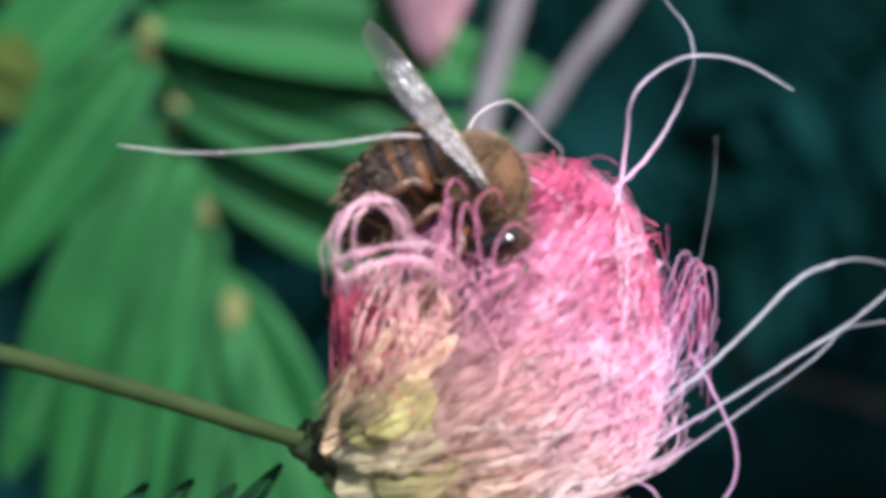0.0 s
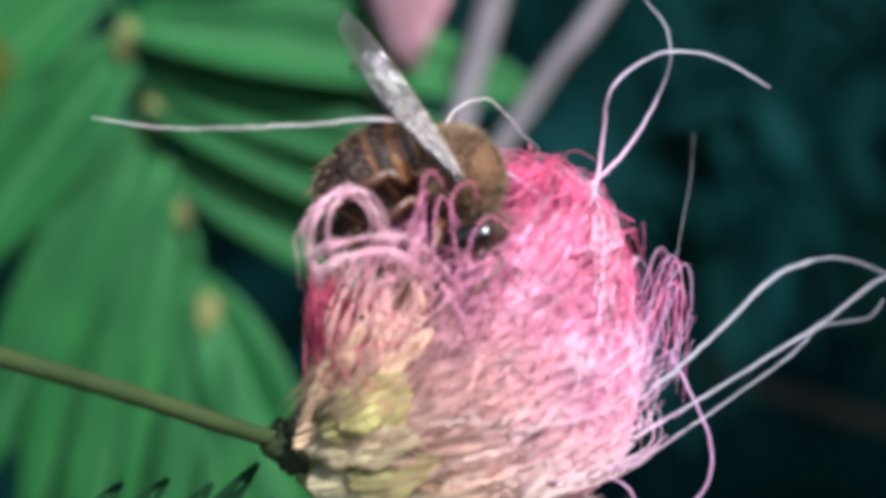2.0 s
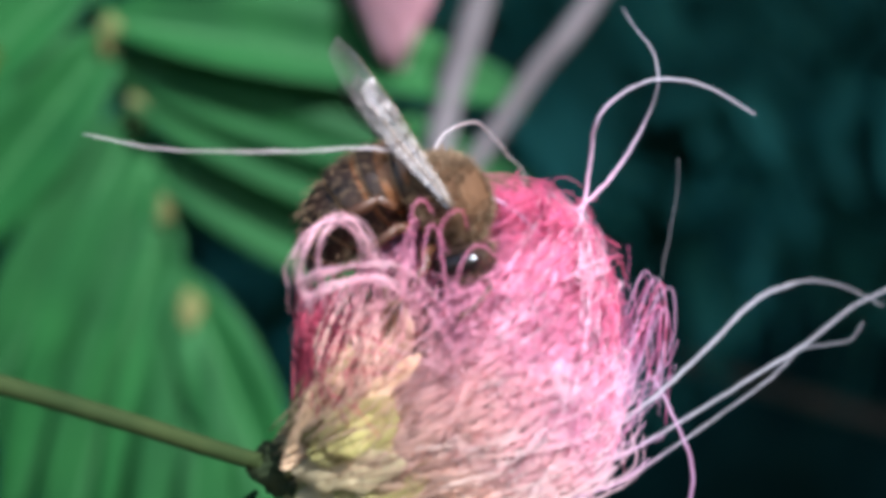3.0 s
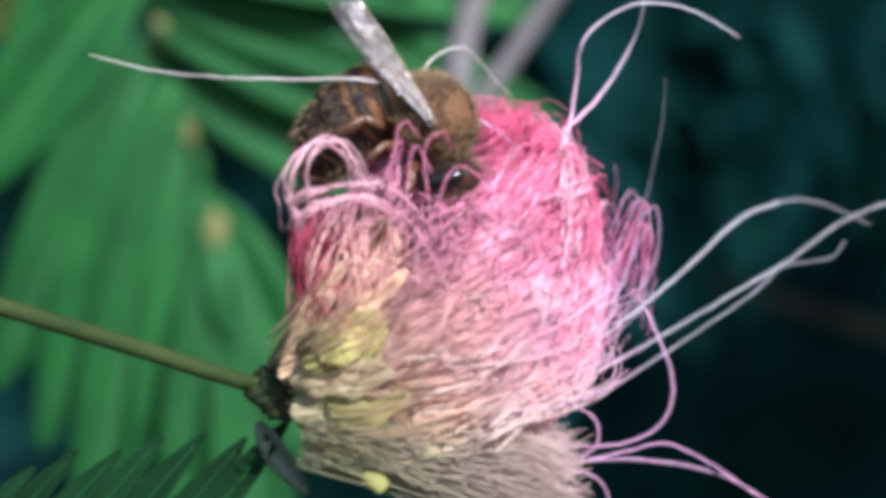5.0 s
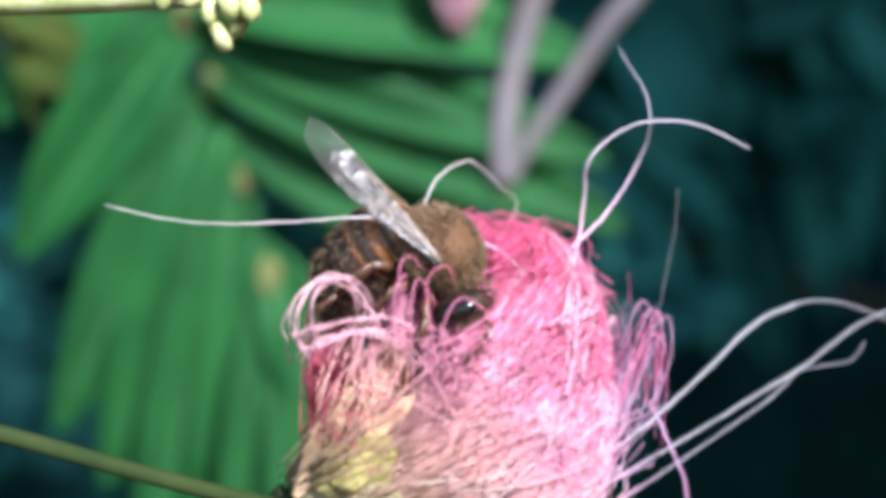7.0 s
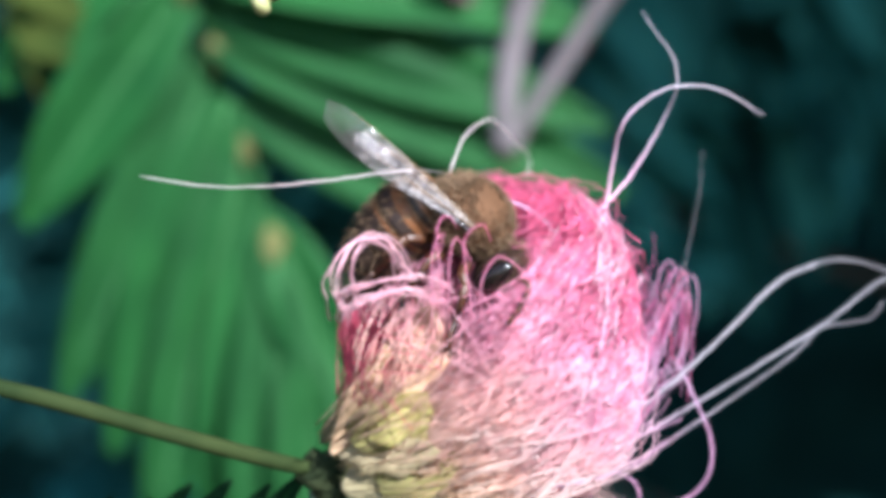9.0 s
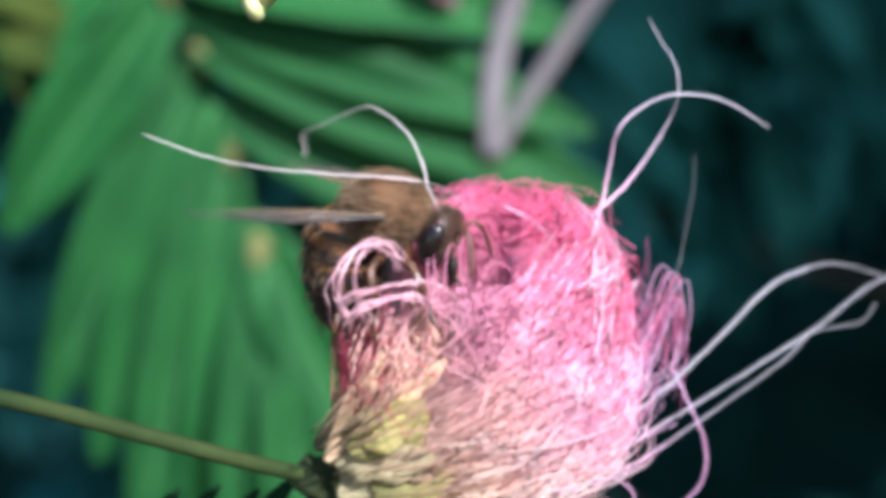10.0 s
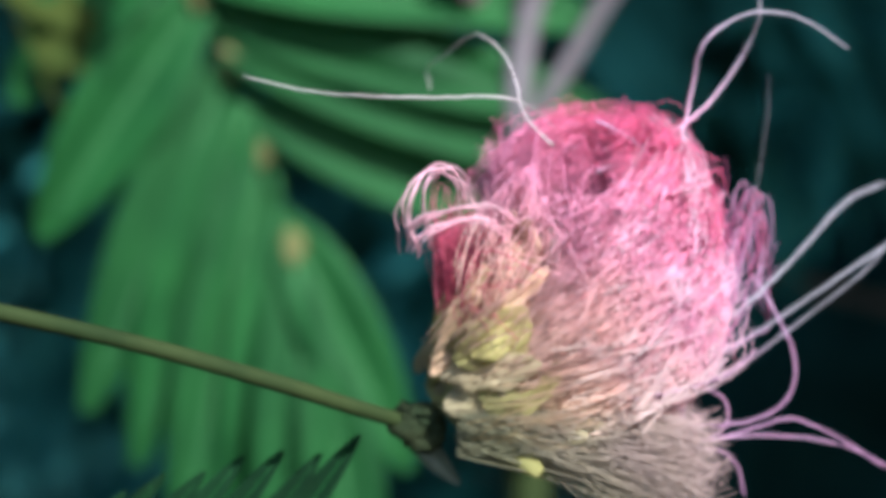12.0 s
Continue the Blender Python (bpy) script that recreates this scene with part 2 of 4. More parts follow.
# ---- building blocks ----
class Buf:
    """Vertices and faces of one mesh, in metres."""

    def __init__(self):
        self.v, self.f, self.m = [], [], []

    def face(self, ids, mat=0):
        self.f.append(ids)
        self.m.append(mat)

    def tube(self, pts, radii, sides=5, mat=0, flat=1.0):
        pts = [Vector(p) for p in pts]
        n = len(pts)
        if isinstance(radii, float):
            radii = [radii] * n
        side = None
        start = len(self.v)
        for k, p in enumerate(pts):
            ahead = (pts[min(k + 1, n - 1)] - pts[max(k - 1, 0)]).normalized()
            if side is None:
                side = ahead.orthogonal().normalized()
            side = (side - ahead * side.dot(ahead)).normalized()
            up = ahead.cross(side)
            for s in range(sides):
                a = 2 * math.pi * s / sides
                self.v.append(p + (side * math.cos(a) + up * (flat * math.sin(a))) * radii[k])
        for k in range(n - 1):
            for s in range(sides):
                a, b = start + k * sides + s, start + k * sides + (s + 1) % sides
                self.face((a, b, b + sides, a + sides), mat)
        self.face(tuple(start + s for s in reversed(range(sides))), mat)
        self.face(tuple(start + (n - 1) * sides + s for s in range(sides)), mat)

    def ball(self, centre, radii, turn=None, rows=10, cols=14, rough=0.0, mat=0):
        start, turn = len(self.v), turn or Matrix.Identity(3)
        for r in range(rows + 1):
            for c in range(cols):
                a, b = math.pi * r / rows, 2 * math.pi * c / cols
                d = Vector((math.sin(a) * math.cos(b), math.sin(a) * math.sin(b), math.cos(a)))
                k = 1 + rough * noise.noise(d * 2.3 + Vector(centre) * 3000)
                self.v.append(Vector(centre) + turn @ Vector((d.x * radii[0], d.y * radii[1], d.z * radii[2])) * k)
        for r in range(rows):
            for c in range(cols):
                a, b = start + r * cols + c, start + r * cols + (c + 1) % cols
                self.face((a, a + cols, b + cols, b), mat)

    def blade(self, root, ahead, out, length, width, droop=0.0, fold=0.15, rows=9, thick=0.00012, tip=0.5, mat=0):
        """A leaflet with a folded midrib: it starts at root, runs ahead, and its upper side faces out."""
        ahead, out = Vector(ahead).normalized(), Vector(out)
        out = (out - ahead * out.dot(ahead)).normalized()
        across = ahead.cross(out)
        start = len(self.v)
        for layer in (0, 1):
            for k in range(rows + 1):
                u = k / rows
                half = 0.5 * width * max(0.03, (math.sin(math.pi * min(1, u * 0.94 + 0.03) ** (1 - 0.35 * tip))) ** 0.7)
                mid = Vector(root) + ahead * (length * u) - out * (droop * length * u * u)
                for s in (-1, -0.5, 0, 0.5, 1):
                    lift = fold * abs(s) * half * 2 + 0.04 * half * math.sin(9 * u + 2 * s)
                    self.v.append(mid + across * (s * half) + out * (lift - layer * thick))
        per = (rows + 1) * 5
        for k in range(rows):
            for s in range(4):
                a = start + k * 5 + s
                self.face((a, a + 1, a + 6, a + 5), mat)
                self.face((a + per, a + per + 5, a + per + 6, a + per + 1), mat)
            for s in (0, 4):
                a = start + k * 5 + s
                self.face((a, a + 5, a + 5 + per, a + per) if s == 0 else (a, a + per, a + 5 + per, a + 5), mat)


ORIGIN = {}


def thing(name, place, label, category, group="", kind=""):
    ob = new(name)
    ob.empty_display_size = 0.002
    ob.location = place
    ORIGIN[ob] = Vector(place)
    return tagged(ob, label, category, group, kind)


def part(name, buf, mats, parent=None, label="", pivot=None, kind="", smooth=True):
    """One mesh object out of a Buf, under its thing; pivot is the place it turns about."""
    base = ORIGIN[parent] if parent else Vector((0, 0, 0))
    pivot = Vector(pivot) if pivot is not None else base
    me = bpy.data.meshes.new(name)
    me.from_pydata([v - pivot for v in buf.v], [], buf.f)
    for m in mats if isinstance(mats, (list, tuple)) else [mats]:
        me.materials.append(m)
    me.polygons.foreach_set("material_index", buf.m)
    me.polygons.foreach_set("use_smooth", [smooth] * len(buf.f))
    me.update()
    ob = new(name, me)
    ob.parent = parent
    ob.location = pivot - base
    ORIGIN[ob] = pivot
    return tagged(ob, label, kind=kind)


def spline(points, steps=6):
    """A smooth line through a few places."""
    pts = [Vector(p) for p in points]
    pts = [2 * pts[0] - pts[1], *pts, 2 * pts[-1] - pts[-2]]
    line = []
    for k in range(1, len(pts) - 2):
        a, b, c, d = pts[k - 1 : k + 3]
        for s in range(steps):
            u = s / steps
            line.append(0.5 * (2 * b + (c - a) * u + (2 * a - 5 * b + 4 * c - d) * u * u + (3 * b - 3 * c + d - a) * u ** 3))
    return [*line, pts[-2]]


def taper(n, thick, thin):
    return [0.001 * (thick + (thin - thick) * k / (n - 1)) for k in range(n)]


# ---- ground and distance ----
def build_setting():
    b = Buf()
    n, far = 40, 400.0
    for i in range(n + 1):
        for j in range(n + 1):
            x, y = (2 * i / n - 1) ** 3 * far, (2 * j / n - 1) ** 3 * far
            b.v.append(Vector((x, y, 0.03 * noise.noise(Vector((x, y, 0)) * 1.7) - 0.03)))
    for i in range(n):
        for j in range(n):
            a = i * (n + 1) + j
            b.face((a, a + n + 1, a + n + 2, a + 1))
    tagged(part("ground", b, MAT["ground"]), "dark soil with leaf litter under the shrubs", "ground", kind="structure")
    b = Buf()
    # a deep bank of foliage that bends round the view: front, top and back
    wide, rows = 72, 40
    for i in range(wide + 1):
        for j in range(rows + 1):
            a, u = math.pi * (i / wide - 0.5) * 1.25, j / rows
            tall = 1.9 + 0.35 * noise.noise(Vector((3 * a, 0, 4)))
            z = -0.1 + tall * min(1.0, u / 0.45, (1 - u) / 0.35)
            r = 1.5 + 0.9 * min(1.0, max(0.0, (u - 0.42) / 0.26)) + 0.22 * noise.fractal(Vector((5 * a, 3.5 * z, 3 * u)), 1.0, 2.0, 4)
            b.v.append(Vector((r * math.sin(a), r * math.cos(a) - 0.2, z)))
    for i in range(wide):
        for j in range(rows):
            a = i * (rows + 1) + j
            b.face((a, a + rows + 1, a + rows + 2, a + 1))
    # a bare sheet: its colour stands in for shade among leaves
    tagged(part("backdrop", b, MAT["hedge"]), "thicket behind the leaves, its deep shade put into a near-black colour", "thicket", kind="structure")


# ---- shrubs that carry everything ----
FORK = (5.6, 70.0, 6.6)


def build_shrubs():
    own = thing("flowering_shrub", (-0.16, 0.06, -0.01), "woody shrub stem that carries flower stalks and leaves", "shrub")
    b = Buf()
    line = spline([(-0.16, 0.06, -0.01), (-0.15, 0.07, 0.4), (-0.13, 0.05, 0.75), P(-112, 45, 20), P(-100, 40, 120)], 8)
    b.tube(line, taper(len(line), 9, 3.5), 9)
    part("trunk", b, MAT["bark"], own)
    for name, pts in (("flower_branch", [P(-112, 45, 10), P(-80, 30, 2), P(-52, 14, 1)]),
                      ("bud_branch", [P(-112, 45, 20), P(-80, 25, 22), P(-50, 8, 16)]),
                      ("leaf_branch", [P(-106, 42, 70), P(-70, 65, 60), P(-34, 70, 42)])):
        b, line = Buf(), spline(pts, 6)
        b.tube(line, taper(len(line), 2.2, 0.8), 7)
        part(name, b, MAT["stalk"], own)

    rear = thing("rear_shrub", (0.34, 0.42, -0.01), "dense shrub behind the flower, leaves tinted blue-green as by skylight, with added unseen shade canopy", "shrub")
    b = Buf()
    line = spline([(0.34, 0.42, -0.01), (0.33, 0.42, 0.5), (0.35, 0.43, 0.9), (0.34, 0.4, 1.25)], 8)
    b.tube(line, taper(len(line), 14, 4), 9)
    part("trunk", b, MAT["bark"], rear)
    rng = random.Random(5)
    ends = []
    for k in range(12):
        z = 0.62 + 0.05 * k
        a = 2.4 * k
        # the last four limbs reach into the added canopy, out of view
        end = Vector((0.2 + 0.26 * math.cos(a), 0.4 + 0.1 * math.sin(a), z + 0.12)) if k < 8 else Vector((0.12 + 0.13 * (k - 8), -0.1 - 0.06 * (k - 8), 1.2))
        b, line = Buf(), spline([(0.34, 0.42, z), Vector((0.34, 0.42, z)).lerp(end, 0.5) + Vector((0, 0, -0.01)), end], 5)
        b.tube(line, taper(len(line), 4, 1.2), 6)
        part("limb", b, MAT["bark"], rear)
        ends.append(end)
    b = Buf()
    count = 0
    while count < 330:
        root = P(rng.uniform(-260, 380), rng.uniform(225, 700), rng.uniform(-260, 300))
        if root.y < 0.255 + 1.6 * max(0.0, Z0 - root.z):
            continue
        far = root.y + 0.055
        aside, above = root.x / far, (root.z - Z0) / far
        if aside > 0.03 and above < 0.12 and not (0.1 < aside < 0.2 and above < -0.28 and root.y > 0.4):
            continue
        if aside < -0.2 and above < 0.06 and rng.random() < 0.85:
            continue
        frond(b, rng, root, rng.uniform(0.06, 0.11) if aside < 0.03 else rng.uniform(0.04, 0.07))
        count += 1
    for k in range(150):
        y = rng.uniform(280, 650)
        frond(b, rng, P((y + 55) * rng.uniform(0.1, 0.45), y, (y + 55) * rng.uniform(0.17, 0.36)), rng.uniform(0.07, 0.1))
    # unseen level fronds overhead, added only to keep sun off the background leaves
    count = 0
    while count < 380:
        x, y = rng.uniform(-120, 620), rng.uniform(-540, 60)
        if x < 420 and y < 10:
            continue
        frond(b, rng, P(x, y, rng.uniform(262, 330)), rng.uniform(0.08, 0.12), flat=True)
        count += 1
    # a lower unseen layer, added to shade what lies behind the flower
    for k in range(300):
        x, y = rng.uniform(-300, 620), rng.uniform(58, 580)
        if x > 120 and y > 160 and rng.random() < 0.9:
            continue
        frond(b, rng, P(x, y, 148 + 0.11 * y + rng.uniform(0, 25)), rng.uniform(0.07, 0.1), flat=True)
    # large fronds out of view, added so the thicket falls into shade
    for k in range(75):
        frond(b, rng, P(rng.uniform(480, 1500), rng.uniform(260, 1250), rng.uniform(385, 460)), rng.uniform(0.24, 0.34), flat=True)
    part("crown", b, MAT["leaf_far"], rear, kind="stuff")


def frond(b, rng, root, length, flat=False):
    """A pinnate leaf of narrow leaflets, hanging or spread level."""
    a = rng.uniform(0, 6.28)
    ahead = Vector((math.cos(a), 0.35 * math.sin(a), rng.uniform(-0.9, 0.3) * (0.2 if flat else 1.0))).normalized()
    out = Vector((rng.uniform(-0.4, 0.4), rng.uniform(-0.9, -0.3), rng.uniform(0.3, 1.0)))
    if flat:
        out = Vector((rng.uniform(-0.3, 0.3), rng.uniform(-0.3, 0.3), 1))
    out = (out - ahead * out.dot(ahead)).normalized()
    side = ahead.cross(out)
    pairs = 6
    b.tube([root, root + ahead * length * 0.5, root + ahead * length], [0.0011, 0.0009, 0.0005], 4)
    for k in range(pairs):
        at = root + ahead * (length * (k + 0.6) / pairs)
        for s in (-1, 1):
            way = side * s + ahead * rng.uniform(0.4, 0.8) + out * rng.uniform(-0.25, 0.1)
            b.blade(at, way, out, length * rng.uniform(0.45, 0.62), length * rng.uniform(0.12, 0.17), rng.uniform(0.0, 0.25), 0.12, 4)


# ---- the leaf behind the flower ----
NODES = [(-31.5, 70.2, 33.0), (-29.3, 70.0, 25.2), (-26.3, 70.8, 17.7), (-23.1, 70.1, 7.5), (-20.2, 69.5, -3.5), (-17.6, 69.0, -14.5), (-15.6, 69.0, -26.0)]


def build_rear_leaf():
    leaf = thing("pinnate_leaf", P(-34, 70, 42), "large fresh green pinnate leaf with long narrow leaflets", "leaf")
    b = Buf()
    line = spline([P(-34, 70, 42), *[P(*n) for n in NODES]], 5)
    b.tube(line, taper(len(line), 0.75, 0.4), 7)
    part("rachis", b, MAT["leaf"], leaf)
    for n in NODES[:5]:
        b = Buf()
        b.ball(P(*n), (0.0015, 0.0012, 0.0023), rows=7, cols=9, rough=0.3)
        part("joint", b, MAT["node"], leaf, "pale yellow swollen joint")
    rng = random.Random(11)
    left = [(0, 225, 27, 8.5), (1, 234, 33, 8.5), (2, 245, 43, 8.0), (2.5, 250, 43, 7.4), (3, 256, 46, 7.8), (3.6, 262, 44, 7.4), (4.2, 267, 42, 7.6), (5, 273, 36, 7.4)]
    right = [(-0.2, 10, 46, 8.5), (0.8, -7, 46, 9.0), (1.35, -16, 47, 7.6), (1.8, -20, 49, 8.8), (2.55, -25, 40, 7.8), (3.7, -66, 32, 7.4), (5, -82, 28, 7.2)]
    for side, rows in ((-1, left), (1, right)):
        for k, (at, angle, length, width) in enumerate(rows):
            i = max(0, min(len(NODES) - 2, int(math.floor(at))))
            root = P(*NODES[i]).lerp(P(*NODES[i + 1]), at - i)
            a = radians(angle)
            way = Vector((math.cos(a), 0.05 * (k % 2) - 0.05, math.sin(a)))
            b = Buf()
            out = Vector((0.25 + rng.uniform(-0.2, 0.2), -1, 0.3 + rng.uniform(-0.2, 0.2)))
            b.blade(root + Vector((0, 0.0006 * (k % 3), 0)), way, out, length * 0.001, width * 0.00122, 0.06, 0.3 + 0.08 * (k % 2), 14)
            leaflet = part("leaflet", b, MAT["leaf"], leaf)
            rib = Buf()
            rib.tube([b.v[n * 5 + 2] + Vector((0, -0.0001, 0)) for n in range(14)], taper(14, 0.5, 0.2), 5)
            part("midrib", rib, MAT["midrib"], leaflet, "paler midrib")

    old = thing("yellowing_leaf", P(-58, 68, 40), "yellowed pinnate leaf going brown", "leaf")
    b = Buf()
    b.tube(spline([P(-58, 68, 40), P(-50, 67, 26), P(-44, 66, 12)], 5), 0.0003, 6)
    part("rachis", b, MAT["leaf_old"], old)
    for x, z, angle, length, width in ((-54, 34, -15, 17, 5), (-50.5, 27, -28, 13, 5.5), (-47, 19, -10, 8, 5), (-52, 28, 240, 16, 6)):
        a, b = radians(angle), Buf()
        b.blade(P(x, 67, z), (math.cos(a), 0.1, math.sin(a)), (0.2, -1, 0.4), length * 0.001, width * 0.001, 0.1, 0.15, 8)
        part("leaflet", b, MAT["leaf_old"], old)


def build_forked_stem():
    stem = thing("forked_twig", P(-4, 95, -905), "smooth grey-pink forked twig", "twig")
    b = Buf()
    line = spline([P(-4, 95, -905), P(2, 92, -500), P(6, 88, -60), P(6.5, 84, -30), P(6.6, 76, -6), P(*FORK)], 6)
    b.tube(line, taper(len(line), 4.0, 0.9), 9)
    part("stem", b, MAT["stalk"], stem)
    for pts, r in (([FORK, (5.4, 70, 11), (6.4, 70, 18.5), (9.2, 70, 28.5), (13, 71, 44), (17, 74, 70)], 1.75),
                   ([FORK, (8.6, 70.5, 11.4), (12.0, 70.5, 16.6), (16.2, 70.5, 23.0), (21.0, 70, 29.2), (30, 71, 44), (42, 75, 66)], 1.25)):
        b, line = Buf(), spline([P(*p) for p in pts], 6)
        b.tube(line, taper(len(line), r * 0.85, r), 10)
        part("branch", b, MAT["twig"], stem)
    bloom = thing("wilted_flower", P(1, 70, 45), "wilted pink flower hanging out of a twig's crook", "flower")
    b = Buf()
    b.tube(spline([P(15, 71.5, 52), P(6, 70, 50), P(1, 69, 42)], 5), 0.0007, 7)
    part("stalk", b, MAT["twig"], bloom)
    rng = random.Random(3)
    for k in range(16):
        a = 2 * math.pi * k / 16
        b = Buf()
        top = P(0.4 + 4.6 * math.cos(a), 69 + 4 * math.sin(a), 38 + rng.uniform(-2, 2))
        mid = P(0.3 + 4.2 * math.cos(a), 69 + 3.6 * math.sin(a), 31)
        tip = P(0.9 + 0.7 * math.cos(a), 69 + 0.7 * math.sin(a), 22.5 + rng.uniform(0, 2.5))
        line = spline([P(1, 69, 42), top, mid, tip], 4)
        b.tube(line, taper(len(line), 1.2, 0.35), 6)
        part("petal", b, MAT["wilted"], bloom)


# ---- the flower ----
BASE = (-5.5, -1.2, -10.2)
HEART, RADII = Vector((3.5, 0.4, -4.5)), Vector((6.2, 5.9, 7.9))
AXIS = Vector((0.76, -0.22, 0.6)).normalized()


def in_hollow(p):
    """The nook at the flower's shoulder where the bee feeds; millimetres."""
    if not -6.3 < p.y < -2.9:
        return False
    shoulder = p.x < 3.6 and p.z > 1.0 - 0.75 * max(0.0, 0.3 - p.x)
    face = 0.6 < p.x < 4.0 and p.y < -2.6 and p.z > -0.7
    return shoulder or face


def thread(rng, start, way, length, curl, step=0.75, limit=1.0, sweep=None):
    """A limp thread that wanders inside the flower's round outline; millimetres."""
    p, v = Vector(start), Vector(way).normalized()
    bend = Vector((rng.gauss(0, 1), rng.gauss(0, 1), rng.gauss(0, 1))) * curl
    if sweep:
        bend += sweep
    line = [p.copy()]
    for _ in range(int(length / step)):
        bend += Vector((rng.gauss(0, 1), rng.gauss(0, 1), rng.gauss(0, 1))) * curl * 0.45
        v = (v + bend * step).normalized()
        q = p + v * step
        o = Vector(((q.x - HEART.x) / RADII.x, (q.y - HEART.y) / RADII.y, (q.z - HEART.z) / RADII.z))
        if (abs(o.x) ** 3 + abs(o.y) ** 3 + abs(o.z) ** 3) ** (1 / 3) > limit:
            n = Vector((o.x / RADII.x, o.y / RADII.y, o.z / RADII.z)).normalized()
            v = (v - n * (v.dot(n) + 0.25)).normalized()
            q = p + v * step
        if in_hollow(q):
            break
        p = q
        line.append(p.copy())
    if len(line) < 3:
        line = [p, p + v * 0.02, p + v * 0.04]
    for _ in range(4):
        line = [line[0], *((line[k - 1] + line[k] * 2 + line[k + 1]) / 4 for k in range(1, len(line) - 1)), line[-1]]
    return line


def cone_way(rng, axis, widest):
    a = math.acos(1 - rng.random() * (1 - math.cos(radians(widest))))
    side = axis.orthogonal().normalized()
    turn = rng.uniform(0, 2 * math.pi)
    off = side * math.cos(turn) + axis.cross(side) * math.sin(turn)
    return axis * math.cos(a) + off * math.sin(a)


def corolla(flower, rng, foot, tip, wide, mat, lobes=3):
    """A creased tube that opens into a few blunt lobes; millimetres."""
    way = (tip - foot).normalized()
    length = (tip - foot).length
    side = way.orthogonal().normalized()
    bow = side * rng.uniform(-0.4, 0.4) + Vector((0, 0, rng.uniform(-0.3, 0.4)))
    line = spline([foot, foot.lerp(tip, 0.5) + bow, tip], 5)
    b = Buf()
    shape = [0.4, 0.5, 0.62, 0.74, 0.84, 0.92, 0.96, 0.92, 0.8, 0.62, 0.36]
    b.tube([P(*p) for p in line], [wide * 0.001 * s for s in shape], 10, flat=0.75)
    for v in b.v:
        v += Vector((noise.noise(v * 900), noise.noise(v * 900 + Vector((9, 0, 0))), noise.noise(v * 900 + Vector((0, 9, 0))))) * 0.0003
    for j in range(lobes):
        a = 2 * math.pi * j / 3 + rng.uniform(-0.3, 0.3)
        off = side * math.cos(a) + way.cross(side) * math.sin(a)
        b.blade(P(*(tip - way * 0.5 + off * wide * 0.6)), way + off * rng.uniform(0.1, 0.5), off, rng.uniform(1.2, 2.0) * 0.001, wide * 0.0011, 0.2, 0.2, 4)
    part("corolla", b, mat, flower)


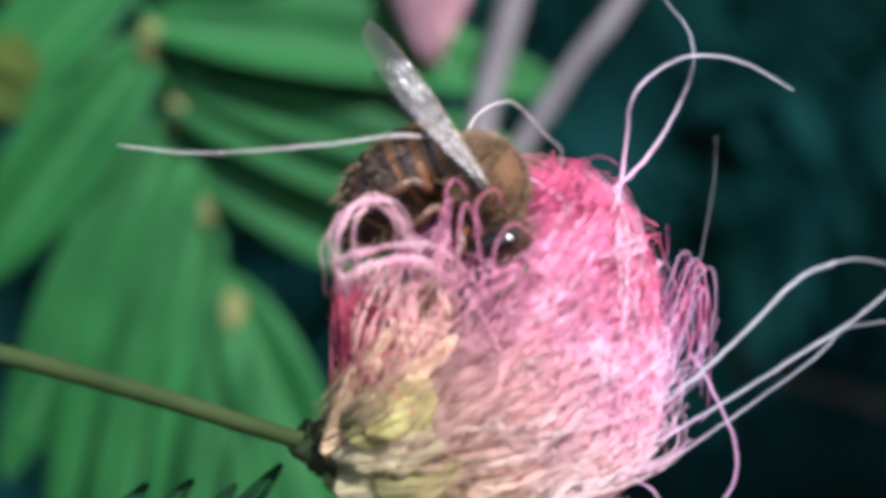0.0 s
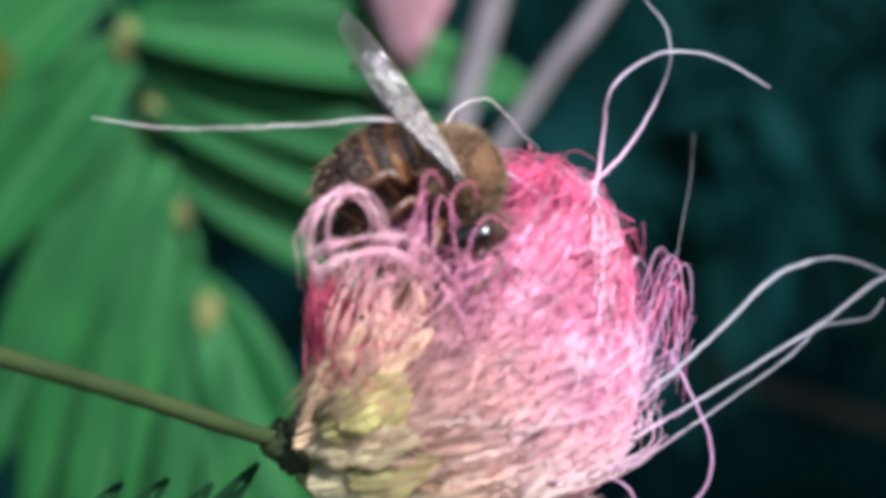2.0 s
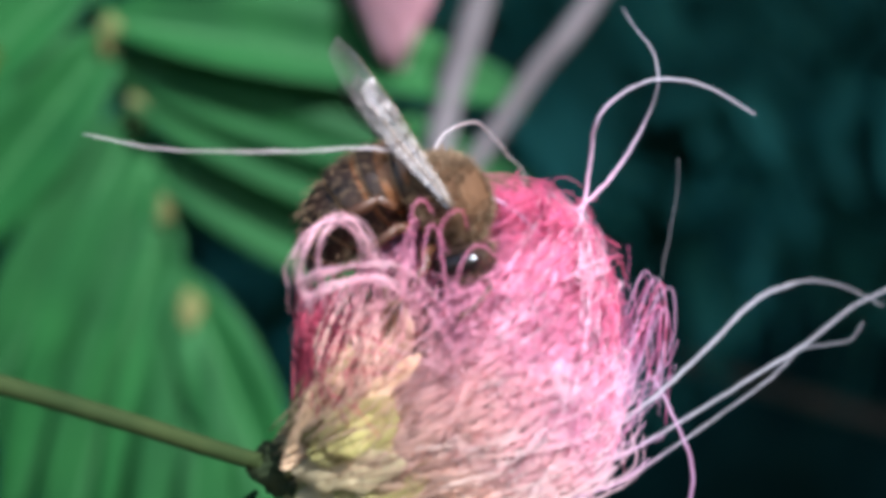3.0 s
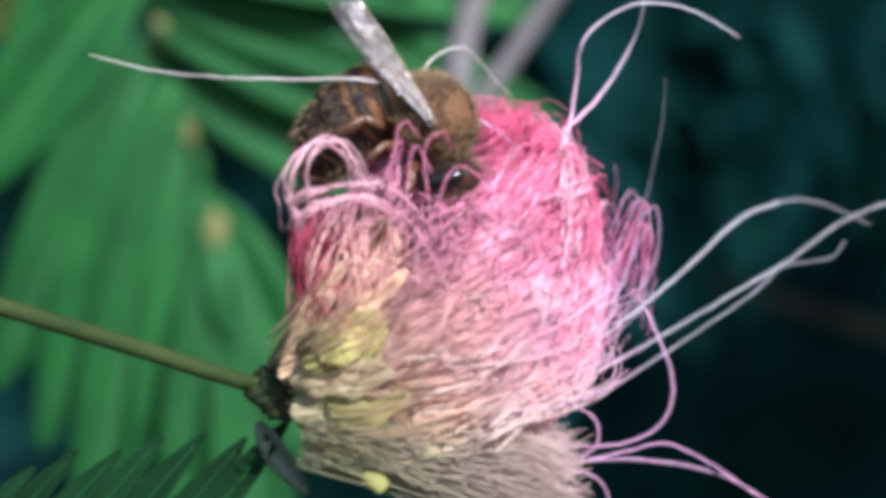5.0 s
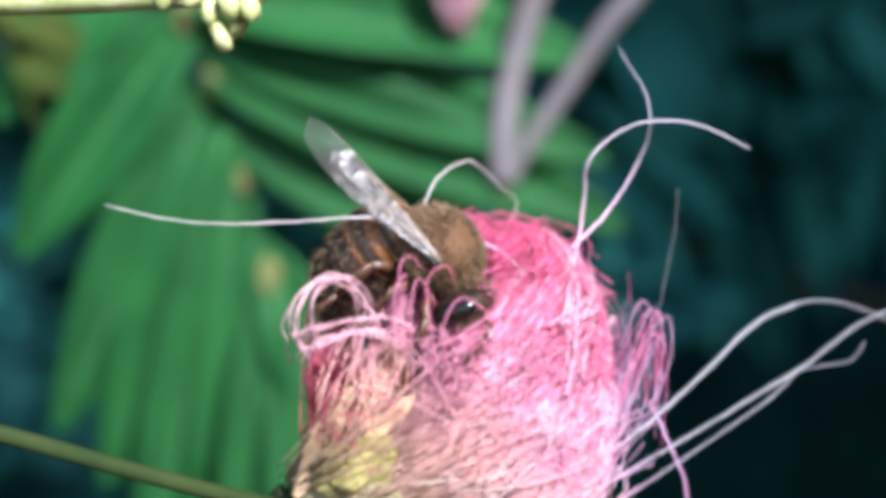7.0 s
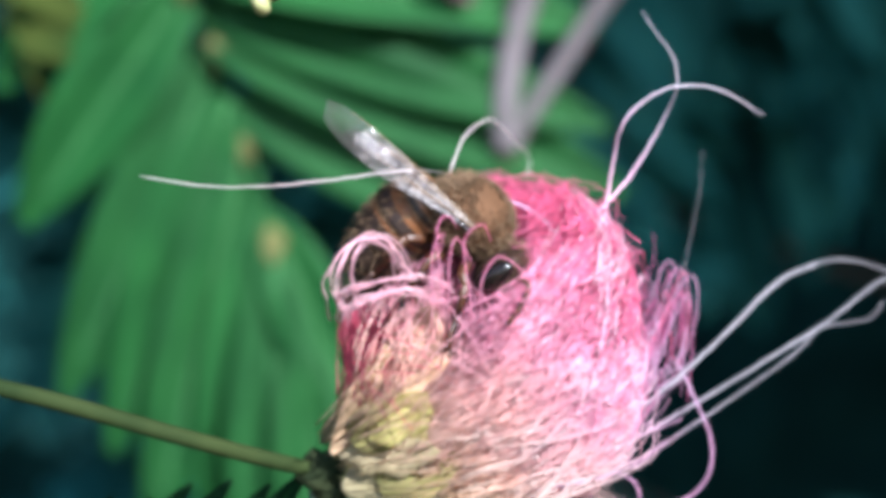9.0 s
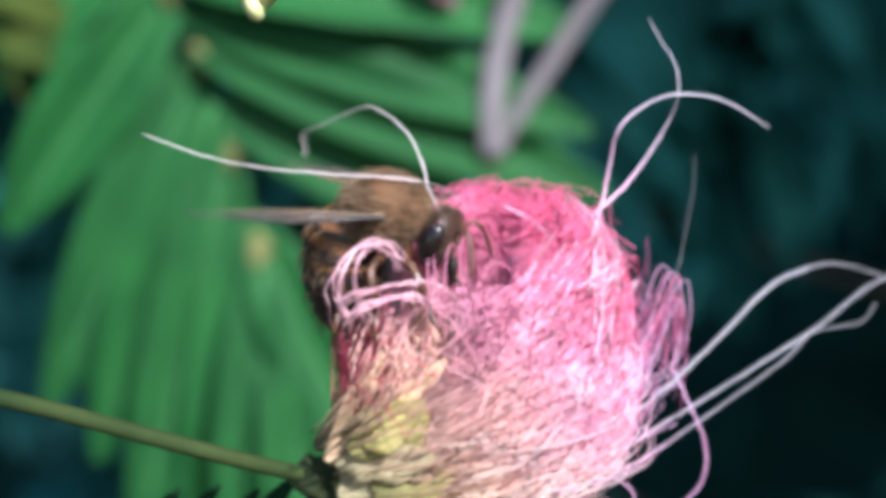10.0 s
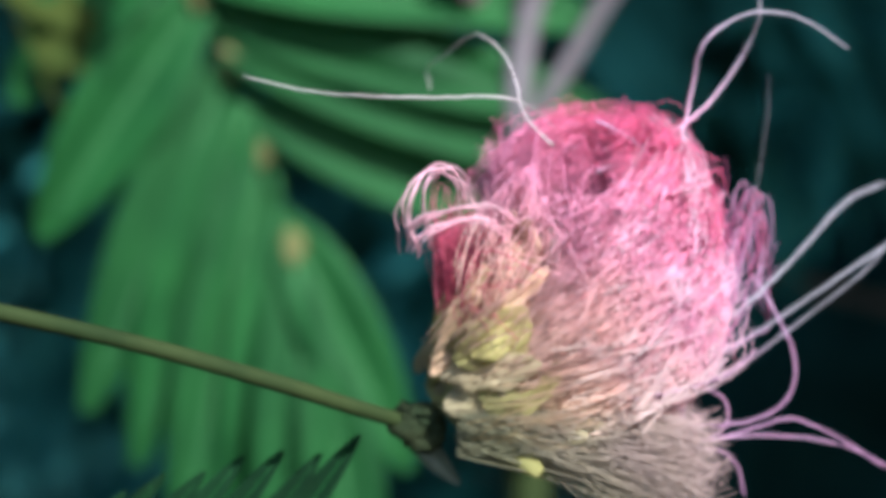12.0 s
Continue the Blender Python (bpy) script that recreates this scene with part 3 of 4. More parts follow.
def build_flower():
    flower = thing("powder_puff_flower", P(*BASE), "wilting pink powder puff flower with matted silky filaments", "flower")
    rng = random.Random(21)
    base = Vector(BASE)
    b = Buf()
    b.ball(P(3.8, 1.5, -5.2), (0.0047, 0.0038, 0.0056), rows=44, cols=60, rough=0.2)
    b.ball(P(1.8, 0.8, -0.4), (0.0029, 0.0029, 0.003), rows=24, cols=36, rough=0.25)
    b.ball(P(3.5, 0.3, 0.2), (0.0023, 0.0028, 0.0024), rows=24, cols=36, rough=0.25)
    part("heart", b, MAT["core"], flower, "matted pink heart")

    # corollas fan out of the receptacle: broad, creased, with blunt lobes
    for k in range(48):
        way = cone_way(rng, Vector((0.74, -0.5, 0.36)).normalized(), 48)
        length = rng.uniform(5.5, 8.2)
        if (base + way * length).x < -2.6 or way.y < -0.62:
            continue
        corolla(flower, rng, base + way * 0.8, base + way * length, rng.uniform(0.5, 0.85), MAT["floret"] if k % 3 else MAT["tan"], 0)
    for x, y, z, dx, dz, length, width, mat in ((-5.6, -1.4, -9.2, 0.55, 0.85, 5.4, 1.0, "tan"), (-4.6, -2.8, -9.6, 0.72, 0.62, 5.2, 1.9, "floret"), (-2.0, -4.4, -7.4, 0.55, 0.8, 3.8, 1.3, "tan"), (-4.2, -3.2, -11.0, 0.9, 0.35, 5.0, 1.8, "floret"), (-5.2, -2.2, -10.3, 0.8, 0.5, 5.6, 2.1, "floret"), (-3.4, -4.4, -9.8, 0.8, 0.55, 5.0, 2.0, "floret"), (-1.4, -5.0, -8.8, 0.75, 0.65, 5.2, 2.2, "tan"), (-0.8, -4.9, -11.0, 0.9, 0.35, 5.6, 2.3, "tan"), (-4.4, -3.0, -7.8, 0.5, 0.86, 4.8, 1.8, "floret"), (0.8, -5.0, -9.6, 0.8, 0.55, 5.0, 2.2, "tan"), (-3.4, -4.6, -9.4, 0.7, 0.7, 4.4, 2.6, "yellow"), (-2.6, -5.0, -10.4, 0.85, 0.5, 4.6, 2.6, "yellow"), (-4.4, -3.7, -10.8, 0.9, 0.3, 4.8, 2.2, "floret")):
        b = Buf()
        b.blade(P(x, y + 0.5, z), (dx, -0.1, dz), (rng.uniform(-0.35, -0.15), -1, rng.uniform(0.2, 0.4)), length * 0.001, width * 0.00125, rng.uniform(-0.1, 0.2), 0.03, 16, 0.00015, tip=0.55)
        for v in b.v:
            v += Vector((noise.noise(v * 800), 1.5 * noise.noise(v * 800 + Vector((7, 0, 0))), noise.noise(v * 800 + Vector((0, 7, 0))))) * 0.0004
        part("petal", b, MAT[mat], flower)
    # broad soft petals that fold up out of the base: foot, tip, breadth
    for foot, tip, wide, mat in (((-3.9, -4.4, -8.7), (-0.5, -5.2, -6.1), 1.9, "yellow"), ((-3.0, -4.8, -8.3), (-1.0, -5.7, -6.9), 1.1, "lemon"), ((-1.9, -4.7, -6.9), (0.5, -5.4, -4.0), 0.9, "cream"),
                                 ((-2.2, -4.0, -6.6), (-1.0, -5.3, -1.3), 1.6, "beige"), ((-1.5, -4.2, -6.2), (-0.1, -5.3, -1.9), 1.7, "beige"), ((-4.9, -3.4, -8.9), (-2.7, -4.7, -5.1), 1.0, "cream"),
                                 ((-4.6, -3.8, -9.2), (0.2, -5.3, -8.7), 1.5, "dull"), ((-4.5, -3.6, -10.4), (-1.0, -5.2, -10.5), 1.4, "dull"), ((-1.4, -4.6, -11.6), (2.9, -5.3, -11.4), 1.8, "dull")):
        b, foot, tip = Buf(), Vector(foot), Vector(tip)
        b.blade(P(*foot), tip - foot, (rng.uniform(-0.3, 0.1), -1, rng.uniform(0.1, 0.4)), (tip - foot).length * 0.001, wide * 0.0012, rng.uniform(-0.1, 0.14), 0.04, 16, 0.00015, tip=0.45)
        for v in b.v:
            v += Vector((noise.noise(v * 700), 1.5 * noise.noise(v * 700 + Vector((7, 0, 0))), noise.noise(v * 700 + Vector((0, 7, 0))))) * 0.0004
        part("petal", b, MAT[mat], flower)
    b = Buf()
    for k in range(150):
        start = Vector((rng.uniform(-3.6, 1.8), rng.uniform(-5.8, -4.2), rng.uniform(-12.5, -5.5)))
        way = (start - base).normalized() + Vector((rng.gauss(0, 0.25), -0.1, rng.gauss(0, 0.25) + 0.2))
        line = thread(rng, start, way, rng.uniform(3, 7), 0.07, 0.6, 1.06)
        thick = rng.uniform(0.014, 0.028)
        b.tube([P(*p) for p in line], taper(len(line), thick, thick * 0.3), 3)
    part("filament_veil", b, MAT["pink"], flower, kind="stuff")
    b = Buf()
    for k in range(110):
        way = cone_way(rng, Vector((0.7, -0.58, 0.4)).normalized(), 44)
        line = thread(rng, base + way * rng.uniform(3.2, 6.2), way + Vector((0, -0.15, 0)), rng.uniform(3, 6.5), rng.choice((0.015, 0.03, 0.06)), 0.6, 1.09)
        b.tube([P(*p) for p in line], taper(len(line), rng.uniform(0.03, 0.06), 0.015), 4, flat=0.5)
    part("filament_veil", b, MAT["tan"], flower, "peach filaments streaming from the base", kind="stuff")
    for x, z in ((-3.6, -6.5), (-2.6, -6.9)):
        top = Vector((x + 0.9 + rng.uniform(-0.5, 0.5), -5.4 + rng.uniform(-0.4, 0.5), z + rng.uniform(2.4, 3.4)))
        corolla(flower, rng, Vector((x, -1.8, z)), top + Vector((0, 1.8, 0)), rng.uniform(0.6, 0.95), MAT["red"], 0)

    # the mat of filaments: locks that lie over the heart and flow away from the stalk
    away = (HEART - base).normalized()
    for tuft in range(10):
        b = Buf()
        for lock in range(17):
            while True:
                u = Vector((rng.gauss(0, 1), rng.gauss(0, 1) - 0.25, rng.gauss(0, 1))).normalized()
                if u.dot(away) > -0.45 and not (u.x < -0.15 and u.z < 0.1 and u.y < 0.3):
                    break
            size = (abs(u.x) ** 3 + abs(u.y) ** 3 + abs(u.z) ** 3) ** (1 / 3)
            root = HEART + Vector((u.x * RADII.x, u.y * RADII.y, u.z * RADII.z)) * (0.86 / size)
            flow = (root - base).normalized() + u * 0.15 + Vector((rng.gauss(0, 0.16), rng.gauss(0, 0.16), rng.gauss(0, 0.16)))
            loose = rng.choice((0.01, 0.02, 0.035, 0.06))
            sweep = Vector((rng.gauss(0, 1), rng.gauss(0, 1), rng.gauss(0, 1))) * loose
            for k in range(100):
                spread = Vector((rng.gauss(0, 1), rng.gauss(0, 1), rng.gauss(0, 1)))
                line = thread(rng, root + spread * 0.55, flow.normalized() + spread * 0.1, rng.uniform(6.0, 14.0), 0.012, 0.7, rng.uniform(0.86, 1.0), sweep)
                thick = rng.uniform(0.016, 0.034)
                b.tube([P(*p) for p in line], taper(len(line), thick, thick * 0.3), 3)
        part("filament_mat", b, MAT["pink"], flower, kind="stuff")
    for tuft in range(3):
        b = Buf()
        for k in range(200):
            start = Vector((rng.uniform(-0.4, 5.0), rng.uniform(-5.6, -3.8), rng.uniform(-11.0, -4.5)))
            way = (start - base).normalized() + Vector((rng.gauss(0, 0.13), rng.gauss(0, 0.1) - 0.1, rng.gauss(0, 0.13)))
            line = thread(rng, start, way, rng.uniform(5, 11), rng.choice((0.01, 0.02, 0.05)), 0.6, 1.02)
            thick = rng.uniform(0.02, 0.042)
            b.tube([P(*p) for p in line], taper(len(line), thick, thick * 0.3), 3)
        part("filament_mat", b, MAT["pink"], flower, kind="stuff")
    # the last locks are whitish: a sheen painted on the head's front
    pinks, sheen_locks = Buf(), Buf()
    for lock in range(92):
        b = pinks if lock < 70 else sheen_locks
        while True:
            u = Vector((rng.gauss(0, 1), rng.gauss(0, 1) - 0.9, rng.gauss(0, 1))).normalized()
            if u.y < 0.25 and not (u.x < -0.3 and u.z < 0.2) and (lock < 70 or u.x > -0.1 and u.y < -0.3 and u.z < 0.45):
                break
        size = (abs(u.x) ** 3 + abs(u.y) ** 3 + abs(u.z) ** 3) ** (1 / 3)
        root = HEART + Vector((u.x * RADII.x, u.y * RADII.y, u.z * RADII.z)) * (0.95 / size)
        flow = (root - base).normalized() + Vector((rng.gauss(0, 0.2), rng.gauss(0, 0.15), rng.gauss(0, 0.2)))
        sweep = Vector((rng.gauss(0, 1), rng.gauss(0, 1), rng.gauss(0, 1))) * rng.choice((0.02, 0.05, 0.1))
        for k in range(12):
            spread = Vector((rng.gauss(0, 1), rng.gauss(0, 1), rng.gauss(0, 1)))
            line = thread(rng, root + spread * 0.35, flow.normalized() + spread * 0.12, rng.uniform(5, 11), 0.015, 0.5, rng.uniform(1.0, 1.07), sweep)
            thick = rng.uniform(0.025, 0.045)
            b.tube([P(*p) for p in line], taper(len(line), thick, thick * 0.4), 4)
    part("silky_streak", pinks, MAT["pink"], flower, kind="stuff")
    part("silky_streak", sheen_locks, MAT["pale"], flower, "fine filaments coloured whitish as a painted sheen", kind="stuff")
    # a few stand up before the bee
    for x, z in ((-0.4, 1.4), (0.3, 2.2), (0.8, 1.2), (1.5, 1.8), (2.4, 0.4), (3.2, -0.4), (3.7, -0.8)):
        line = spline([P(x + rng.uniform(-0.5, 0.5), -5.2, -3.6), P(x + rng.uniform(-0.4, 0.4), -6.6, -1.6), P(x + rng.uniform(-0.6, 0.6), -6.9, z - 0.8), P(x + rng.uniform(0.1, 1.0), -6.6, z), P(x + rng.uniform(0.6, 1.8), -6.2, z - rng.uniform(0.2, 1.2))], 5)
        b = Buf()
        b.tube(line, taper(len(line), 0.04, 0.022), 5)
        part("filament", b, MAT["pink"], flower)
    # strays on the far side of the stalk stream out and bend upwards in a loose spray
    def stream(count, across, deep, low, reach, rise, thick, mat, label):
        b = Buf()
        for k in range(count):
            start = Vector((rng.uniform(*across), rng.uniform(*deep), rng.uniform(*low)))
            end = Vector((rng.uniform(*reach), start.y + rng.uniform(1.0, 3.5), start.z + rng.uniform(*rise)))
            sag = Vector((rng.gauss(0, 0.25), rng.gauss(0, 0.3), rng.gauss(0, 0.25) - 0.12 * (end.z - start.z)))
            tail = end + Vector((rng.uniform(-0.5, 0.6), rng.uniform(-0.3, 0.3), rng.uniform(-0.4, 1.9)))
            line = spline([start, start.lerp(end, 0.4) + sag, start.lerp(end, 0.75) + sag, end, tail], 5)
            size = rng.uniform(*thick)
            b.tube([P(*p) for p in line], taper(len(line), size, size * 0.55), 4)
        part("filament_spray", b, MAT[mat], flower, label, kind="stuff")

    stream(40, (4.5, 8.0), (-4.5, 1.5), (-10.5, -6.0), (9.6, 11.8), (2.0, 6.5), (0.022, 0.042), "spray", "loose magenta filaments with gaps between them")
    stream(26, (3.0, 7.0), (-5.0, -1.0), (-11.0, -7.0), (9.5, 12.0), (1.5, 5.0), (0.024, 0.045), "lilac", "lilac filaments swept outwards")
    stream(130, (0.5, 5.0), (-6.0, -4.4), (-12.0, -7.5), (6.0, 10.2), (1.2, 4.0), (0.026, 0.05), "pale", "whitish filaments swept outwards")
    # flyaway ends stand off the crown
    b = Buf()
    for k in range(260):
        u = cone_way(rng, Vector((0.35, -0.3, 0.85)).normalized(), 85)
        size = (abs(u.x) ** 3 + abs(u.y) ** 3 + abs(u.z) ** 3) ** (1 / 3)
        root = HEART + Vector((u.x * RADII.x, u.y * RADII.y, u.z * RADII.z)) * (0.93 / size)
        line = thread(rng, root, (root - base).normalized() + u * 0.6 + Vector((rng.gauss(0, 0.4), rng.gauss(0, 0.4), rng.gauss(0, 0.4))), rng.uniform(1.5, 5.0), rng.choice((0.1, 0.25, 0.45)), 0.35, rng.uniform(1.03, 1.16))
        b.tube([P(*p) for p in line], taper(len(line), rng.uniform(0.022, 0.036), 0.016), 4)
    part("flyaway_tuft", b, MAT["pink"], flower, kind="stuff")
    # the face of the nook
    b = Buf()
    for k in range(2200):
        u = cone_way(rng, Vector((-0.3, -0.8, 0.5)).normalized(), 80)
        start = (Vector((1.8, 0.8, -0.4)) if k % 3 else Vector((3.5, 0.3, 0.2))) + u * (rng.uniform(2.6, 3.3) if k % 3 else rng.uniform(2.3, 2.8))
        line = thread(rng, start, Vector((rng.gauss(0.1, 0.5), rng.gauss(0.1, 0.4), 0.8)) + u * 0.3, rng.uniform(1.6, 3.6), rng.choice((0.05, 0.15, 0.3)), 0.4, 1.0)
        b.tube([P(*p) for p in line], taper(len(line), rng.uniform(0.025, 0.045), 0.015), 3)
    part("filament_mat", b, MAT["pink"], flower, kind="stuff")
    b = Buf()
    for k in range(420):
        foot = Vector((rng.uniform(2.3, 4.9), rng.uniform(-2.6, -2.2), rng.uniform(-1.3, 1.2)))
        rise = Vector((rng.gauss(0, 0.35), 0, rng.uniform(0.7, 1.5)))
        line = spline([foot, foot + rise * 0.5 + Vector((0, rng.uniform(-0.5, -0.1), 0)), foot + rise], 4)
        b.tube([P(*p) for p in line], taper(len(line), rng.uniform(0.03, 0.05), 0.02), 3)
    part("filament_mat", b, MAT["pink"], flower, kind="stuff")
    b = Buf()
    b.ball(P(2.4, -1.4, -12.4), (0.0052, 0.0028, 0.0018), Euler((0, 0.12, 0)).to_matrix(), 20, 32, 0.3)
    for k in range(2200):
        start = base + Vector((rng.uniform(1.5, 6.5), rng.uniform(-4.8, 0.5), rng.uniform(-2.6, -0.6)))
        end = Vector((rng.uniform(2.6, 7.8), rng.uniform(-5.2, 1), rng.uniform(-15.6, -11.6)))
        bulge = Vector((rng.gauss(0, 0.3), rng.gauss(0, 0.4), rng.gauss(0, 0.25)))
        line = spline([start, start.lerp(end, 0.35) + bulge, start.lerp(end, 0.7) - bulge * 0.8, end, end + Vector((rng.uniform(0.3, 1.6), 0, rng.uniform(-0.9, 0.6)))], 3)
        b.tube([P(*p) for p in line], taper(len(line), rng.uniform(0.018, 0.05), 0.012), 4, flat=0.6)
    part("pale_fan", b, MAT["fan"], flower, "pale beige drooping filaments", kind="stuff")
    b = Buf()
    for k in range(170):
        start = Vector((rng.uniform(-4.6, -2.6), rng.uniform(-4.6, -0.5), rng.uniform(-7.0, -3.6)))
        way = Vector((rng.uniform(-0.8, 0.3), rng.uniform(-0.7, 0.2), 1))
        line = thread(rng, start, way, rng.uniform(3, 6.5), rng.choice((0.15, 0.25, 0.35)), 0.5, rng.uniform(1.2, 1.42))
        b.tube([P(*p) for p in line], taper(len(line), rng.uniform(0.03, 0.05), 0.025), 3)
    part("crimson_tuft", b, MAT["red"], flower, "crimson filaments in loose loops", kind="stuff")

    def single(points, thick, thin, mat="single", label="", pivot=None, strands=1, root=1.0):
        b, line = Buf(), spline([P(*p) for p in points], 7)
        if strands == 1:
            line = [p + Vector((noise.noise(p * 2500), noise.noise(p * 2500 + Vector((5, 0, 0))), noise.noise(p * 2500 + Vector((0, 5, 0))))) * 0.00005 for p in line]
            b.tube(line, [r * (1 + 0.25 * noise.noise(p * 3000)) * (root if n < 0.26 * len(line) else 1) for n, (r, p) in enumerate(zip(taper(len(line), thick, thin), line))], 6)
        for k in range(strands if strands > 1 else 0):
            off = Vector((rng.gauss(0, 1), rng.gauss(0, 1), rng.gauss(0, 1))) * thick * 0.0011
            own = [p + off * (0.4 + 1.2 * abs(2 * n / (len(line) - 1) - 1)) + Vector((noise.noise(p * 900 + off * 9000), 0, noise.noise(p * 900 - off * 9000))) * 0.0002 for n, p in enumerate(line)]
            b.tube(own, taper(len(own), thick * 0.34, thin * 0.24), 4)
        return part("filament", b, MAT[mat], flower, label, P(*pivot) if pivot else None)

    # long loose ones
    single([(4, 0, -10.5), (8.3, -1, -8.5), (11.2, -1, -6.4), (14.1, 1, -4.4), (17.5, 3, -1.7), (19.9, 4, -0.7)], 0.105, 0.11, label="long white kinked filament")
    single([(19.7, 4, -0.75), (21.2, 4.5, -0.55), (23.1, 5, -0.9), (25.5, 6, -1.8)], 0.06, 0.035, label="thin grey end of a filament")
    single([(5, 1, -11), (9.3, 0, -9.4), (12.5, 1, -7.9), (17.2, 2, -5.3), (20.3, 3, -3.6), (22.6, 4, -2.1), (24.2, 4, -1.2), (25.4, 4, -0.75), (26.6, 4, -0.75), (27.8, 4, -1.5), (28.9, 4, -2.9)], 0.08, 0.075)
    single([(5, 1, -11.4), (9.6, 0, -10.4), (13.6, 1, -8.2), (18, 2, -5.4), (19.7, 3, -4.1), (21.0, 3, -3.8), (22.4, 3, -3.5), (23.2, 3.4, -2.6)], 0.06, 0.03)
    loops = [single([(6.3, -4.2, -3.5), (7.2, -3, -0.8), (8.2, -1, 2.5), (8.5, -1, 4.8), (8.6, -2, 6.4), (9.9, -2, 7.7), (11.7, -2, 8.3), (14.1, -1, 8.1), (16.5, 0, 7.1)], 0.088, 0.045, "loop", pivot=(8.2, -1, 2.5)), single([(3.6, -3.2, -0.2), (5.6, -2.4, 0.9), (8.2, -1, 2.6), (10.1, 0, 4.6), (11.4, 0, 7.0), (11.6, -1, 8.4), (11.3, -1, 9.8), (10.7, 0, 11.1), (10.2, 0.4, 12.1)], 0.095, 0.02, "loop", pivot=(8.2, -1, 2.5))]
    single([(3.4, -3.4, 2.8), (4.7, -3.2, 2.1), (6.0, -4, 0.7), (6.6, -4.4, -1.0)], 0.075, 0.06, "lilac")
    single([(11.8, 1.5, -3.2), (12.5, 2, -0.9), (12.9, 2, 1.1), (13.3, 2, 3.3), (13.4, 2, 5.2)], 0.022, 0.01, "single")
    single([(12.0, 0.5, -5.5), (12.9, 0, -7.5), (13.6, 0, -9.4), (13.4, 0, -11.2), (12.2, 0, -12.3), (9.8, 0, -12.8), (6, 0, -12.6)], 0.065, 0.05, "lilac")
    single([(9.0, 0, -13.6), (11.5, 0, -13.0), (13.3, 0, -12.6), (15.6, 0.5, -13.6), (18.3, 1, -15.4)], 0.055, 0.04, "lilac")
    single([(7, -0.5, -13.6), (10.5, 0, -13.4), (14, 0.5, -13.7), (17, 1, -14.6), (20, 1, -16.5)], 0.055, 0.04, "lilac")
    single([(6.5, -1, -14.0), (8.5, -1, -13.7), (10.3, 0, -14.6), (10.8, 0, -16.5)], 0.055, 0.04, "lilac")
    single([(8.6, -0.5, -10.6), (9.8, -0.5, -11.4), (9.9, -0.5, -12.6), (9.0, -0.5, -13.4)], 0.055, 0.04, "lilac")
    single([(7.2, -1, -9), (7.5, -1.3, -12), (7.3, -1.4, -15.3)], 0.06, 0.045, "lilac")
    # slack loops on the far side of the head
    for k in range(12):
        foot = (rng.uniform(7.5, 9.6), rng.uniform(-2.5, 2.0), rng.uniform(-11, -7.5))
        high = rng.uniform(-3.0, -0.3)
        out = rng.uniform(11.4, 12.7)
        single([foot, ((foot[0] + out) / 2 + 0.2, 0.5, (foot[2] + high) / 2 + 0.8), (out, 1.0, high), (out + rng.uniform(0.0, 0.7), 1.0, high - rng.uniform(1.2, 2.4)), (out + rng.uniform(-0.8, 0.4), 0.6, high - rng.uniform(3.5, 5.5))], 0.036, 0.026, rng.choice(("spray", "pink", "lilac", "spray")))
    # arches over the crook
    arches = [single([(-4.0, -6.2, -2.4), (-4.35, -7.4, -1.0), (-4.1, -8, 0.1), (-3.4, -7.6, 1.1), (-2.4, -7.2, 1.3), (-1.6, -6, 0.5), (-1.2, -4.8, -0.9)], 0.15, 0.13, "blossom", "arched pale pink filaments", strands=5), single([(-3.0, -6.2, -2.6), (-3.3, -7.6, -1.2), (-3.4, -8, 0.2), (-2.9, -7.4, 1.05), (-2.0, -7, 0.8), (-1.1, -5.4, -0.6)], 0.09, 0.08, "blossom", strands=4), single([(-4.4, -7, -1.8), (-4.0, -7.6, -1.3), (-2.4, -7.6, -0.7), (-1.1, -7, -0.6), (0.1, -6, -1.0), (1.2, -5, -2.2)], 0.15, 0.1, "blossom", strands=5), single([(-4.0, -6.8, -2.4), (-3.4, -7.6, -1.6), (-2.0, -7.6, -1.1), (-0.6, -6.8, -1.1), (0.6, -5.6, -2.0)], 0.14, 0.1, "blossom", strands=4)]
    for k in range(70):
        start = Vector((rng.uniform(-3.8, 3.2), rng.uniform(-5.6, -4.4), rng.uniform(-6.5, -2.5)))
        way = Vector((rng.uniform(-0.5, 0.7), rng.uniform(-0.5, -0.1), 1))
        line = thread(rng, start, way, rng.uniform(4, 8.5), rng.choice((0.08, 0.14, 0.24)), 0.5, 1.14)
        b = Buf()
        b.tube([P(*p) for p in line], taper(len(line), 0.034, 0.02), 5)
        part("filament", b, MAT["pink"], flower)
    side_thread = single([(2.0, -1.5, 2.6), (0.5, -3.4, 3.7), (-1.3, -6, 4.0), (-4.3, -6, 3.95), (-7.6, -6, 4.0), (-10.5, -5, 4.35), (-13.5, -4, 5.1)], 0.075, 0.03, "white", "straight bleached filament standing out sideways", (2.0, -1.5, 2.6), root=0.22)
    hook = single([(1.3, -3.6, 1.6), (1.0, -5, 3.1), (0.4, -5, 4.7), (-0.5, -5, 6.2), (-2.6, -5, 7.5), (-4.2, -5, 7.5), (-6.2, -5, 7.0), (-7.9, -5, 6.6), (-7.8, -5, 5.4)], 0.06, 0.025, "white", "long hooked bleached filament", (1.3, -3.6, 1.6))

    b = Buf()
    line = spline([P(-52, 14, 1), P(-43, 0, -1.2), P(-35, -6, -2.2), P(-26, -7, -3.6), P(-18, -6, -5.6), P(-12, -5, -7.5), P(-8.4, -3, -9.0), P(-6.0, -1.4, -10.0)], 6)
